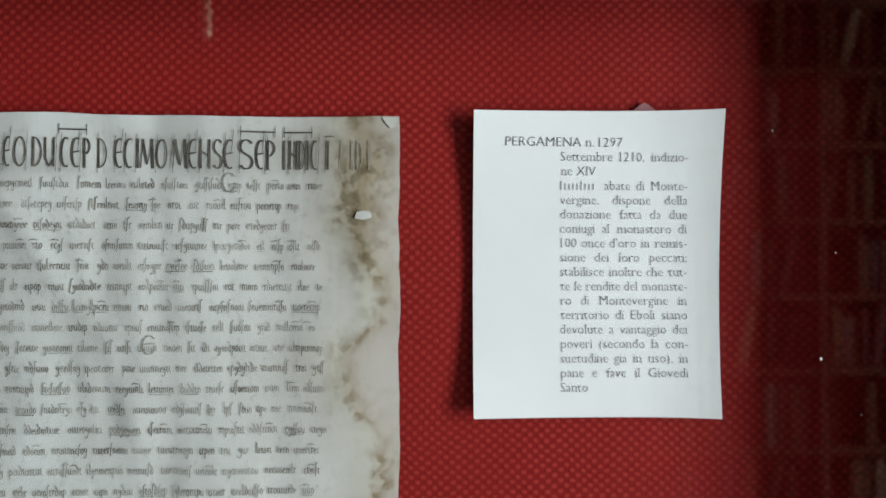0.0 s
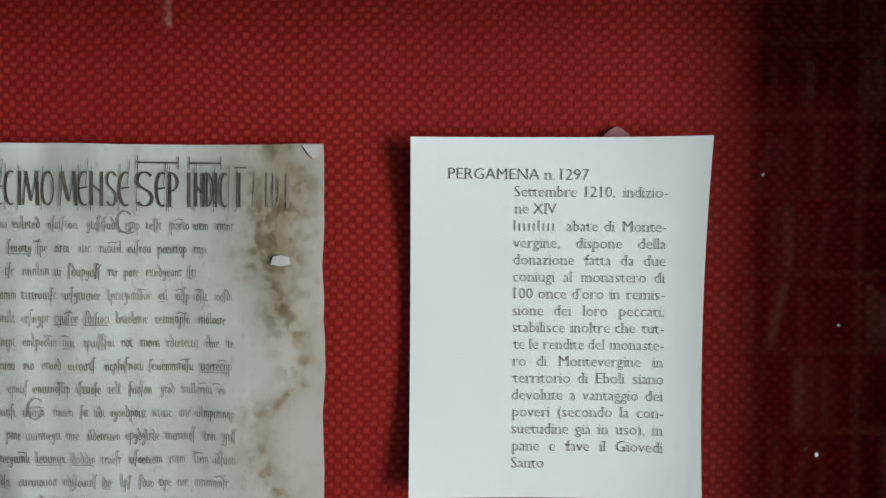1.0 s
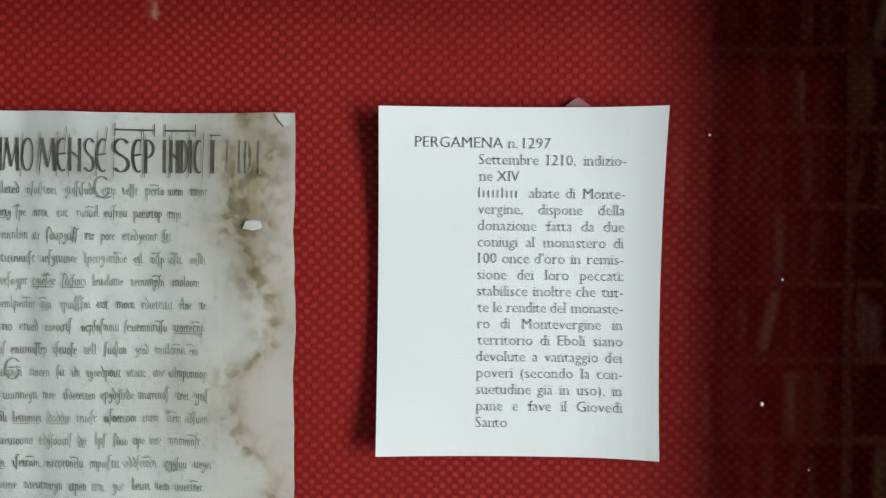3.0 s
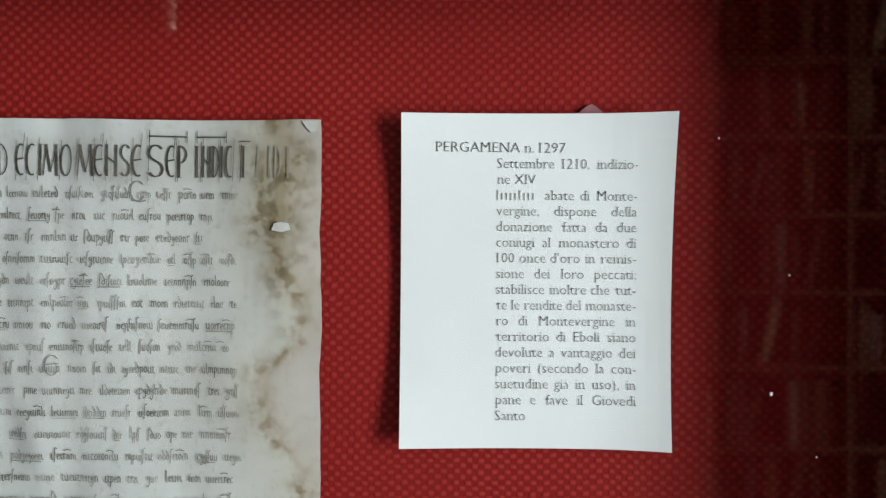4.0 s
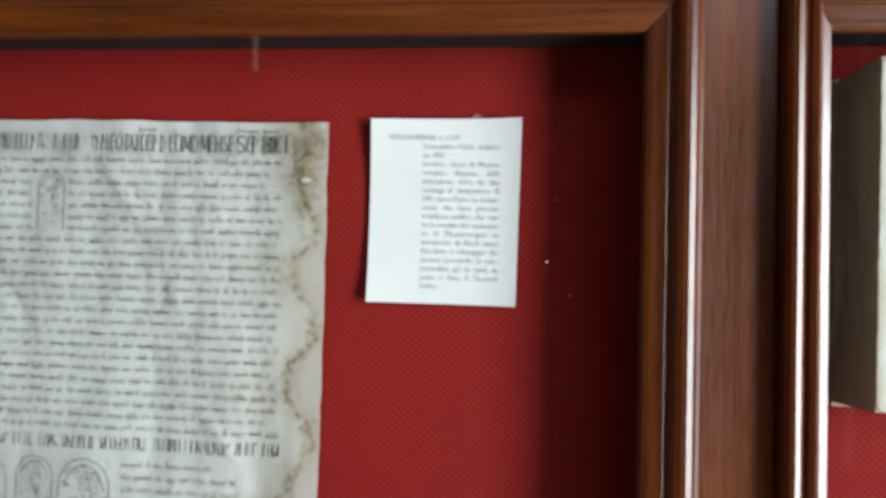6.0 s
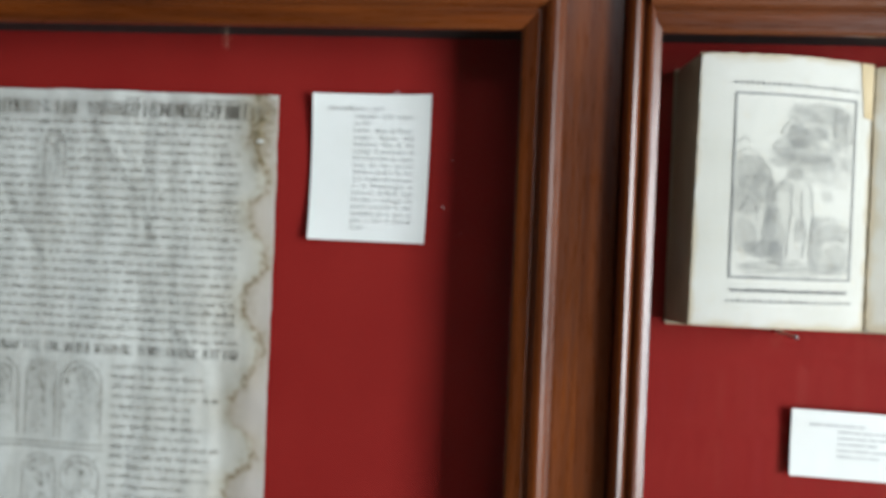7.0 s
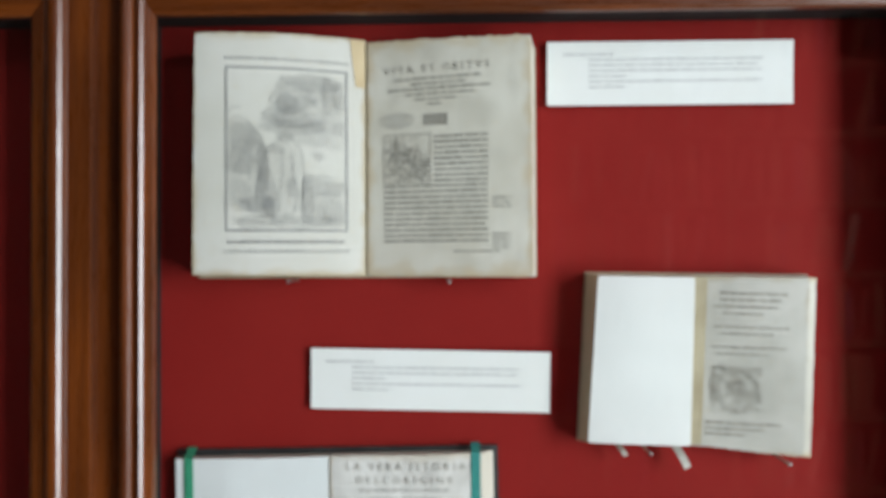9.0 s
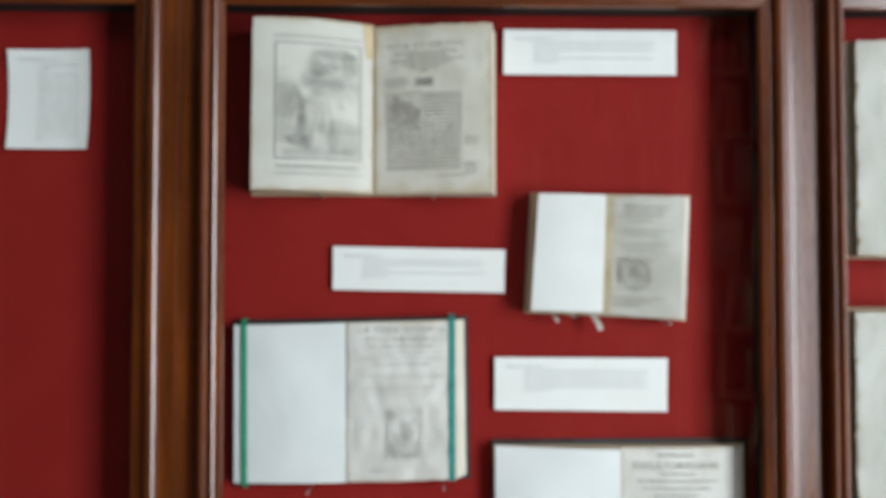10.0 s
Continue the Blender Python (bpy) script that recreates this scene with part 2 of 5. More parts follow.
vellum = mottled("vellum_cover", (0.52, 0.46, 0.33), (0.38, 0.32, 0.21), 30, 0.55, fine=0.0002, fine_scale=400)
tan_paper = mottled("tan_paper", (0.60, 0.47, 0.29), (0.50, 0.37, 0.21), 40, 0.7)
black_cover = mottled("black_cover", (0.020, 0.021, 0.022), (0.04, 0.04, 0.04), 60, 0.5, fine=0.0002, fine_scale=500)
ink_old = ink_material("faded_brown_ink", (0.10, 0.088, 0.066), (0.375, 0.355, 0.305))
ink_head = ink_material("dark_heading_ink", (0.028, 0.024, 0.017), (0.15, 0.13, 0.10))
ink_card = ink_material("black_print", (0.045, 0.045, 0.05), (0.14, 0.14, 0.145))
ink_pale = ink_material("pale_print", (0.50, 0.505, 0.505), (0.60, 0.605, 0.605))
ink_book = ink_material("book_print", (0.27, 0.255, 0.225), (0.42, 0.40, 0.35))
ink_grey = ink_material("grey_print", (0.36, 0.35, 0.325), (0.50, 0.485, 0.455))
ink_plate = ink_material("plate_print", (0.17, 0.17, 0.166), (0.31, 0.31, 0.305))
green = mottled("green_ribbon", (0.035, 0.30, 0.16), (0.025, 0.23, 0.13), 200, 0.6, fine=0.0001, fine_scale=1500)
teal = mottled("teal_ribbon", (0.035, 0.29, 0.25), (0.025, 0.23, 0.21), 200, 0.6, fine=0.0001, fine_scale=1500)
tape = mottled("grey_cotton_tape", (0.50, 0.49, 0.45), (0.40, 0.39, 0.35), 120, 0.8, fine=0.0001, fine_scale=1500)
steel = mottled("steel", (0.62, 0.62, 0.60), (0.45, 0.45, 0.44), 200, 0.28, metal=1.0)
brass = mottled("satin_brass", (0.92, 0.84, 0.66), (0.86, 0.76, 0.56), 120, 0.5, metal=1.0)
dust = mottled("pale_dust", (0.70, 0.70, 0.72), (0.55, 0.55, 0.58), 500, 0.9)
lilac = mottled("clear_tape", (0.36, 0.16, 0.17), (0.30, 0.11, 0.12), 200, 0.35)
# unseen walls, nearly black to keep bounced light and glass reflections low
plaster = mottled("unseen_dark_wall", (0.030, 0.015, 0.007), (0.020, 0.010, 0.005), 3, 0.85, fine=0.001, fine_scale=60)
ceiling_paint = mottled("ceiling_paint", (0.62, 0.57, 0.49), (0.56, 0.51, 0.43), 2, 0.9, fine=0.001, fine_scale=60)
floor_wood = mottled("floor_boards", (0.46, 0.25, 0.13), (0.36, 0.19, 0.095), 5, 0.4, (1, 12, 1))
glass = glass_material()
rag = mottled("worn_skin", (0.60, 0.59, 0.55), (0.50, 0.48, 0.43), 200, 0.85, fine=0.00003, fine_scale=500)
page_bone = mottled("bone_page", (0.765, 0.77, 0.755), (0.72, 0.725, 0.71), 26, 0.7, fine=0.00004, fine_scale=300)


# ---- mesh helpers ----
def part(name, bm, mat, parent=None, label="", smooth=False):
    bmesh.ops.recalc_face_normals(bm, faces=bm.faces)
    me = bpy.data.meshes.new(name)
    bm.to_mesh(me)
    bm.free()
    me.materials.append(mat)
    if smooth:
        for p in me.polygons:
            p.use_smooth = True
    ob = new(name, me)
    if parent is not None:
        ob.parent = parent
    if label:
        tagged(ob, label)
    return ob


def thing(name, label, category, group="", kind=""):
    return tagged(new(name), label, category, group, kind)


def box(bm, x0, x1, y0, y1, z0, z1, bevel=0.0):
    vs = [bm.verts.new((x, y, z)) for x in (x0, x1) for y in (y0, y1) for z in (z0, z1)]
    fs = [bm.faces.new([vs[i] for i in q]) for q in ((0, 1, 3, 2), (4, 6, 7, 5), (0, 4, 5, 1), (2, 3, 7, 6), (0, 2, 6, 4), (1, 5, 7, 3))]
    if bevel:
        es = list({e for f in fs for e in f.edges})
        bmesh.ops.bevel(bm, geom=es, offset=bevel, segments=2, affect="EDGES")
    return bm


def boxed(name, mat, parent, x0, x1, y0, y1, z0, z1, bevel=0.0, label=""):
    return part(name, box(bmesh.new(), x0, x1, y0, y1, z0, z1, bevel), mat, parent, label)


def lerp4(q, u, v):
    """A place (x, z) in the quad q = top left, top right, bottom right, bottom left."""
    (ax, az), (bx, bz), (cx, cz), (dx, dz) = q
    tx, tz = ax + (bx - ax) * u, az + (bz - az) * u
    lx, lz = dx + (cx - dx) * u, dz + (cz - dz) * u
    return tx + (lx - tx) * v, tz + (lz - tz) * v


def sheet(q, Y, nu=16, nv=16, thick=0.0004, back=None, ragged=0.0, seed=1, corner=0.0):
    """A closed leaf or block over the quad q, its face at y = Y(x, z); back: a second quad and its y, for blocks with sloping sides."""
    rng = random.Random(seed)
    bm = bmesh.new()
    front, rear = [], []
    for j in range(nv + 1):
        for i in range(nu + 1):
            u, v = i / nu, j / nv
            x, z = lerp4(q, u, v)
            if corner:
                w, h = abs(q[1][0] - q[0][0]), abs(q[0][1] - q[3][1])
                a, b = min(u, 1 - u) * w, min(v, 1 - v) * h
                if a < corner and b < corner and (a - corner) ** 2 + (b - corner) ** 2 > corner ** 2:
                    k = corner / math.hypot(a - corner, b - corner)
                    x += (1 if u < 0.5 else -1) * ((corner - (corner - a) * k) - a)
                    z -= (1 if v < 0.5 else -1) * ((corner - (corner - b) * k) - b)
            if ragged and (i in (0, nu) or j in (0, nv)):
                x += rng.uniform(-ragged, ragged) * (i in (0, nu))
                z += rng.uniform(-ragged, ragged) * (j in (0, nv))
            y = Y(x, z)
            front.append(bm.verts.new((x, y, z)))
            if back:
                bx, bz = lerp4(back[0], u, v)
                rear.append(bm.verts.new((bx, back[1], bz)))
            else:
                rear.append(bm.verts.new((x, y + thick, z)))
    at = lambda g, i, j: g[j * (nu + 1) + i]  # noqa: E731
    for j in range(nv):
        for i in range(nu):
            for g in (front, rear):
                bm.faces.new((at(g, i, j), at(g, i + 1, j), at(g, i + 1, j + 1), at(g, i, j + 1)))
    for i in range(nu):
        for j in (0, nv):
            bm.faces.new((at(front, i, j), at(front, i + 1, j), at(rear, i + 1, j), at(rear, i, j)))
    for j in range(nv):
        for i in (0, nu):
            bm.faces.new((at(front, i, j), at(front, i, j + 1), at(rear, i, j + 1), at(rear, i, j)))
    return bm


# pen shapes at x-height 1: strokes and advance; then how often each is used
PEN = {
    "minim": ([[(0.0, 0.95), (0.08, 1.0), (0.10, 0.12), (0.24, 0.0), (0.36, 0.14)]], 0.42),
    "pair": ([[(0.0, 0.92), (0.10, 1.0), (0.12, 0.0)], [(0.12, 0.75), (0.34, 1.0), (0.46, 0.85), (0.48, 0.1), (0.62, 0.02)]], 0.74),
    "triple": ([[(0.0, 0.92), (0.10, 1.0), (0.12, 0.0)], [(0.12, 0.75), (0.32, 1.0), (0.42, 0.85), (0.44, 0.0)], [(0.44, 0.75), (0.64, 1.0), (0.76, 0.85), (0.78, 0.1), (0.9, 0.02)]], 1.02),
    "cup": ([[(0.02, 1.0), (0.08, 0.2), (0.24, 0.0), (0.46, 0.25)], [(0.44, 1.0), (0.48, 0.12), (0.62, 0.02)]], 0.74),
    "open": ([[(0.46, 0.85), (0.30, 1.0), (0.06, 0.6), (0.12, 0.15), (0.30, 0.0), (0.5, 0.14)]], 0.58),
    "eye": ([[(0.06, 0.45), (0.44, 0.62), (0.36, 0.95), (0.14, 0.9), (0.05, 0.45), (0.16, 0.05), (0.5, 0.14)]], 0.58),
    "bowl": ([[(0.28, 1.0), (0.06, 0.75), (0.05, 0.3), (0.25, 0.0), (0.46, 0.25), (0.47, 0.7), (0.28, 1.0)]], 0.62),
    "tall": ([[(0.46, 1.75), (0.34, 1.95), (0.16, 1.7), (0.10, 0.6), (0.05, -0.45)]], 0.46),
    "mast": ([[(0.0, 1.75), (0.08, 1.85), (0.10, 0.15), (0.26, 0.0), (0.36, 0.12)]], 0.44),
    "lean": ([[(0.28, 0.95), (0.06, 0.7), (0.06, 0.25), (0.26, 0.0), (0.48, 0.3), (0.44, 0.95), (0.02, 1.8)]], 0.64),
    "hang": ([[(0.0, 0.9), (0.10, 1.0), (0.10, -0.8)], [(0.10, 0.75), (0.34, 1.0), (0.50, 0.7), (0.44, 0.2), (0.12, 0.05)]], 0.66),
    "loop": ([[(0.40, 0.95), (0.12, 0.95), (0.06, 0.45), (0.34, 0.35), (0.44, 0.9), (0.40, -0.4), (0.14, -0.75), (-0.05, -0.5)]], 0.62),
    "hook": ([[(0.0, 0.9), (0.10, 1.0), (0.12, 0.0)], [(0.12, 0.7), (0.34, 1.0), (0.46, 0.86)]], 0.5),
    "cross": ([[(0.14, 1.15), (0.10, 0.2), (0.26, 0.0), (0.42, 0.12)], [(-0.05, 0.98), (0.42, 1.0)]], 0.5),
}
PEN_MIX = ("minim minim minim pair pair triple cup cup open eye eye eye bowl bowl tall tall mast lean hang loop hook hook cross cross").split()


class Ink:
    """Flat print that lies on a leaf whose face is y = Y(x, z)."""

    def __init__(self, Y, tilt=0.0, centre=(0, 0), lift=0.0005):
        self.Y, self.lift, self.bm = Y, lift, bmesh.new()
        self.c, self.s, self.o = math.cos(radians(tilt)), math.sin(radians(tilt)), centre

    def vert(self, x, z):
        dx, dz = x - self.o[0], z - self.o[1]
        x, z = self.o[0] + dx * self.c - dz * self.s, self.o[1] + dx * self.s + dz * self.c
        return self.bm.verts.new((x, self.Y(x, z) - self.lift, z))

    def poly(self, pts):
        self.bm.faces.new([self.vert(x, z) for x, z in pts])

    def bar(self, x0, x1, z0, z1):
        n = max(1, int(abs(x1 - x0) / 0.012))
        for k in range(n):
            a, b = x0 + (x1 - x0) * k / n, x0 + (x1 - x0) * (k + 1) / n
            self.poly(((a, z0), (b, z0), (b, z1), (a, z1)))

    def stroke(self, x0, z0, x1, z1, w):
        d = math.hypot(x1 - x0, z1 - z0) or 1
        px, pz = -(z1 - z0) / d * w / 2, (x1 - x0) / d * w / 2
        self.poly(((x0 + px, z0 + pz), (x1 + px, z1 + pz), (x1 - px, z1 - pz), (x0 - px, z0 - pz)))

    def ring(self, x, z, rx, rz, w, n=28):
        p = [(x + rx * math.cos(k * 2 * math.pi / n), z + rz * math.sin(k * 2 * math.pi / n)) for k in range(n + 1)]
        for a, b in zip(p, p[1:]):
            self.stroke(*a, *b, w)

    def border(self, x0, x1, z0, z1, w):
        self.bar(x0, x1, z0, z0 + w)
        self.bar(x0, x1, z1 - w, z1)
        self.bar(x0, x0 + w, z0 + w, z1 - w)
        self.bar(x1 - w, x1, z0 + w, z1 - w)

    def line(self, x0, x1, z, h, rng, word=(0.004, 0.012), gap=0.0013):
        x = x0
        while x < x1 - 0.001:
            e = min(x1, x + rng.uniform(*word))
            self.bar(x, e, z, z + h * rng.uniform(0.85, 1.1))
            x = e + gap

    def pen(self, pts, w, thin=0.4):
        """A broad-nibbed stroke through points: full width down, thin across."""
        for a, b in zip(pts, pts[1:]):
            d = math.hypot(b[0] - a[0], b[1] - a[1])
            if d > 1e-6:
                self.stroke(*a, *b, w * (thin + (1 - thin) * abs(b[1] - a[1]) / d))

    def handwriting(self, x0, x1, z, h, rng, thin=0.00029):
        """A line of quick pen strokes in word-sized groups: minims, bowls, tall and hanging strokes."""
        x = x0
        while x < x1 - h:
            start, faint = x, rng.uniform(0.75, 1.05)
            for _ in range(rng.randint(3, 10)):
                if x > x1 - h * 0.6:
                    break
                shape = PEN[rng.choice(PEN_MIX)]
                k, lift = h * rng.uniform(0.88, 1.08), h * rng.uniform(-0.06, 0.06)
                for pts in shape[0]:
                    self.pen([(x + u * k, z + lift + v * k) for u, v in pts], thin * faint * rng.uniform(0.8, 1.2))
                x += shape[1] * k
            if rng.random() < 0.16:
                self.bar(start, x - h * 0.4, z - h * 0.35, z - h * 0.35 + thin * rng.uniform(0.5, 0.9))
            if rng.random() < 0.22:
                self.pen([(x - h * 2.2, z + h * 1.5), (x - h * 1.6, z + h * 1.7), (x - h * 0.9, z + h * 1.55)], thin, 0.8)
            x += h * rng.uniform(0.7, 1.4)

    def text(self, words, x, z, cap, width=None, gap=0.3, squeeze=1.0, weight=-0.019):
        """Words in the built-in font, spread over the width, capitals of height cap."""
        made = [glyphs(w, weight) for w in words.split()]
        k = cap / 0.7
        free = k * squeeze
        total = sum(m[2] for m in made) * free
        if len(made) > 1 and width:
            space = (width - total) / (len(made) - 1)
            if space < cap * 0.42:
                free *= (width - cap * 0.45 * (len(made) - 1)) / total
                space = cap * 0.45
        elif width:
            free, space = width / made[0][2], 0
        else:
            space = cap * (gap + 0.2)
        for co, faces, w in made:
            vs = [self.vert(x + cx * free, z + cy * k) for cx, cy in co]
            for f in faces:
                try:
                    self.bm.faces.new([vs[i] for i in f])
                except ValueError:
                    pass
            x += w * free + space
        return x

    def hatch(self, x0, x1, z0, z1, blobs, count, rng, w=0.0004, size=0.004):
        """Engraved shading: short strokes, dense where the blobs (u, v, ru, rv, weight) lie."""
        made = 0
        for _ in range(count * 12):
            u, v = rng.random(), rng.random()
            d = sum(b[4] * math.exp(-((u - b[0]) / b[2]) ** 2 - ((v - b[1]) / b[3]) ** 2) for b in blobs)
            if rng.random() > d:
                continue
            a = math.sin(u * 7) + math.cos(v * 9) + rng.uniform(-0.3, 0.3)
            n = size * rng.uniform(0.4, 1.0)
            xa, za = x0 + (x1 - x0) * u, z1 + (z0 - z1) * v
            xb, zb = xa + n * math.cos(a), za + n * math.sin(a)
            if x0 < xb < x1 and z0 < zb < z1:
                self.stroke(xa, za, xb, zb, w * rng.uniform(0.6, 1.4))
                made += 1
            if made >= count:
                return

    def put(self, name, mat, parent, label=""):
        me = bpy.data.meshes.new(name)
        self.bm.to_mesh(me)
        self.bm.free()
        me.materials.append(mat)
        ob = new(name, me)
        ob.parent = parent
        if label:
            tagged(ob, label)
        return ob


GLYPHS = {}


def serifs(me, co, faces):
    """Adds a small foot or head to every stem of a word, as old-style book type has them."""
    home = list(range(len(co)))

    def root(i):
        while home[i] != i:
            i = home[i]
        return i

    used, tall = {}, {}
    for f in faces:
        mid = sum(co[i][1] for i in f) / len(f)
        for i, j in zip(f, f[1:] + f[:1]):
            home[root(i)] = root(j)
            used.setdefault((min(i, j), max(i, j)), []).append(mid)
    ends = {}
    for (i, j), mids in used.items():
        if len(mids) == 1:
            ends.setdefault(i, []).append(j)
            ends.setdefault(j, []).append(i)

    def square(i, j):
        """True where the outline turns steeply up or down at point i of the edge i, j."""
        return any(k != j and abs(co[k][1] - co[i][1]) > 2.5 * abs(co[k][0] - co[i][0]) for k in ends[i])

    for i, (_, cy) in enumerate(co):
        tall.setdefault(root(i), []).append(cy)
    for (i, j), mids in used.items():
        (ax, ay), (bx, by) = sorted((co[i], co[j]))
        island = tall[root(i)]
        if len(mids) != 1 or abs(ay - by) > 0.004 or not 0.02 < bx - ax < 0.12 or max(island) - min(island) < 0.3 or not (square(i, j) and square(j, i)):
            continue
        foot = mids[0] > ay
        left, right = (0.07, 0.07) if foot or ay > 0.62 else (0.085, 0.0)
        n = len(co)
        low, high = (ay, ay + 0.034) if foot else (ay - 0.034, ay)
        co.extend(((ax - left, low), (bx + right, low), (bx + right, high), (ax - left, high)))
        faces.append((n, n + 1, n + 2, n + 3))


def glyphs(word, weight):
    """Outline of a word in the built-in font: points, faces and width at size 1."""
    if word == "_":
        return [], [], 0.12
    if (word, weight) not in GLYPHS:
        cu = bpy.data.curves.new("word", "FONT")
        cu.body, cu.resolution_u, cu.offset = word, 2, weight
        ob = bpy.data.objects.new("word", cu)
        me = bpy.data.meshes.new_from_object(ob)
        co = [(v.co.x, v.co.y) for v in me.vertices]
        faces = [tuple(p.vertices) for p in me.polygons]
        serifs(me, co, faces)
        low = min(c[0] for c in co)
        co = [(cx - low, cy) for cx, cy in co]
        GLYPHS[word, weight] = (co, faces, max(c[0] for c in co))
        bpy.data.objects.remove(ob)
        bpy.data.curves.remove(cu)
        bpy.data.meshes.remove(me)
    return GLYPHS[word, weight]


# ---- room ----
RX0, RX1, RY0, RY1, RZ = -2.6, 2.45, -3.02, 0.035, 3.9


def structure(name, mat, label, *args):
    return tagged(boxed(name, mat, None, *args), label, name.split("_")[0], kind="structure")


structure("floor", floor_wood, "warm reddish brown wooden floor of the room", RX0 - 0.2, RX1 + 0.2, RY0 - 0.2, RY1 + 0.2, -0.1, 0.0)
structure("ceiling", ceiling_paint, "plain cream painted ceiling of the room", RX0 - 0.2, RX1 + 0.2, RY0 - 0.2, RY1 + 0.2, RZ, RZ + 0.1)
structure("wall_north", plaster, "plain near-black wall behind the cabinet, out of view", RX0 - 0.2, RX1 + 0.2, RY1, RY1 + 0.2, 0.0, RZ)
south_bm = box(bmesh.new(), RX0 - 0.2, HIGH_X0, RY0 - 0.2, RY0, 0.0, RZ)
box(south_bm, HIGH_X1, RX1 + 0.2, RY0 - 0.2, RY0, 0.0, RZ)
box(south_bm, HIGH_X0, HIGH_X1, RY0 - 0.2, RY0, 0.0, HIGH_Z0)
box(south_bm, HIGH_X0, HIGH_X1, RY0 - 0.2, RY0, HIGH_Z1, RZ)
tagged(part("wall_south", south_bm, plaster), "unseen near-black wall facing the cabinet with a high window opening", "wall", kind="structure")
structure("wall_west", plaster, "plain near-black side wall, out of view", RX0 - 0.2, RX0, RY0, RY1, 0.0, RZ)
wall_bm = box(bmesh.new(), RX1, RX1 + 0.2, RY0, WIN_Y0, 0.0, RZ)
box(wall_bm, RX1, RX1 + 0.2, WIN_Y1, RY1, 0.0, RZ)
box(wall_bm, RX1, RX1 + 0.2, WIN_Y0, WIN_Y1, 0.0, WIN_Z0)
box(wall_bm, RX1, RX1 + 0.2, WIN_Y0, WIN_Y1, WIN_Z1, RZ)
tagged(part("wall_east", wall_bm, plaster), "unseen near-black side wall with a tall window opening", "wall", kind="structure")


# ---- the cabinet ----
# one bay: the opening from IN_L to IN_R, doors with moulded frames, repeated every PITCH
PITCH = 0.6415
IN_L, IN_R = 0.239, 0.7895
IN_TOP, IN_BOT = 1.5875, 0.72
GLASS_Y = -0.0415
WIDE = [(0, 0.0385), (0, 0.0436), (0.0015, 0.0450), (0.0040, 0.0458), (0.0080, 0.0465), (0.0112, 0.0472), (0.0126, 0.0468), (0.0136, 0.0476),
        (0.0144, 0.0494), (0.0162, 0.0514), (0.0188, 0.0527), (0.0215, 0.0530), (0.0242, 0.0522), (0.0265, 0.0503), (0.0282, 0.0478),
        (0.0290, 0.0468), (0.0360, 0.0464), (0.0400, 0.0463), (0.0450, 0.0462), (0.0450, 0.0385)]
SLIM = [(0, 0.0385), (0, 0.0436), (0.0008, 0.0450), (0.0050, 0.0462), (0.0058, 0.0488), (0.0080, 0.0505), (0.0103, 0.0495), (0.0115, 0.0468),
        (0.0128, 0.0465), (0.0138, 0.0500), (0.0158, 0.0522), (0.0183, 0.0530), (0.0208, 0.0520), (0.0228, 0.0492), (0.0235, 0.0450),
        (0.0235, 0.0385)]


def moulding(profile, side, x0, x1, z0, z1):
    """A mitred length of moulding along one side of the opening x0..x1, z0..z1."""
    bm = bmesh.new()
    rings = []
    wl, wr, wt = SLIM[-1][0], WIDE[-1][0], WIDE[-1][0]
    width = profile[-1][0]
    for end in (0, 1):
        ring = []
        for u, v in profile:
            k = u / width
            if side == "left":
                p = (x0 - u, -v, z1 + k * wt if end else z0 - k * wt)
            elif side == "right":
                p = (x1 + u, -v, z1 + k * wt if end else z0 - k * wt)
            elif side == "top":
                p = (x1 + k * wr if end else x0 - k * wl, -v, z1 + u)
            else:
                p = (x1 + k * wr if end else x0 - k * wl, -v, z0 - u)
            ring.append(bm.verts.new(p))
        rings.append(ring)
    n = len(rings[0])
    for i in range(n):
        bm.faces.new((rings[0][i], rings[0][(i + 1) % n], rings[1][(i + 1) % n], rings[1][i]))
    bm.faces.new(rings[0])
    bm.faces.new(rings[1])
    return bm


cabinet = thing("display_cabinet", "mahogany wall cabinet with moulded glazed doors and red cloth backs", "cabinet")
cabinet.location = (0.196, 0.03, 0.6)
bpy.context.view_layer.update()


def in_cabinet(ob):
    ob.matrix_parent_inverse = cabinet.matrix_world.inverted()
    return ob


X_LEFT, X_RIGHT = IN_L - PITCH - 0.06, IN_R + PITCH + 0.06
CASE_Z = 1.5925
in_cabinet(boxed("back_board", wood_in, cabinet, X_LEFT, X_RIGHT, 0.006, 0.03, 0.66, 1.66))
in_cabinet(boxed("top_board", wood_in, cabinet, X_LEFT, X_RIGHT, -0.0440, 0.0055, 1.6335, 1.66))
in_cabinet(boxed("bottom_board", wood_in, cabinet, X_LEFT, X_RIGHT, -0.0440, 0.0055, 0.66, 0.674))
in_cabinet(boxed("cornice", wood_x, cabinet, X_LEFT - 0.01, X_RIGHT + 0.01, -0.052, 0.03, 1.6605, 1.70, 0.006))
in_cabinet(boxed("plinth", wood_x, cabinet, X_LEFT - 0.01, X_RIGHT + 0.01, -0.052, 0.03, 0.60, 0.6595, 0.006))
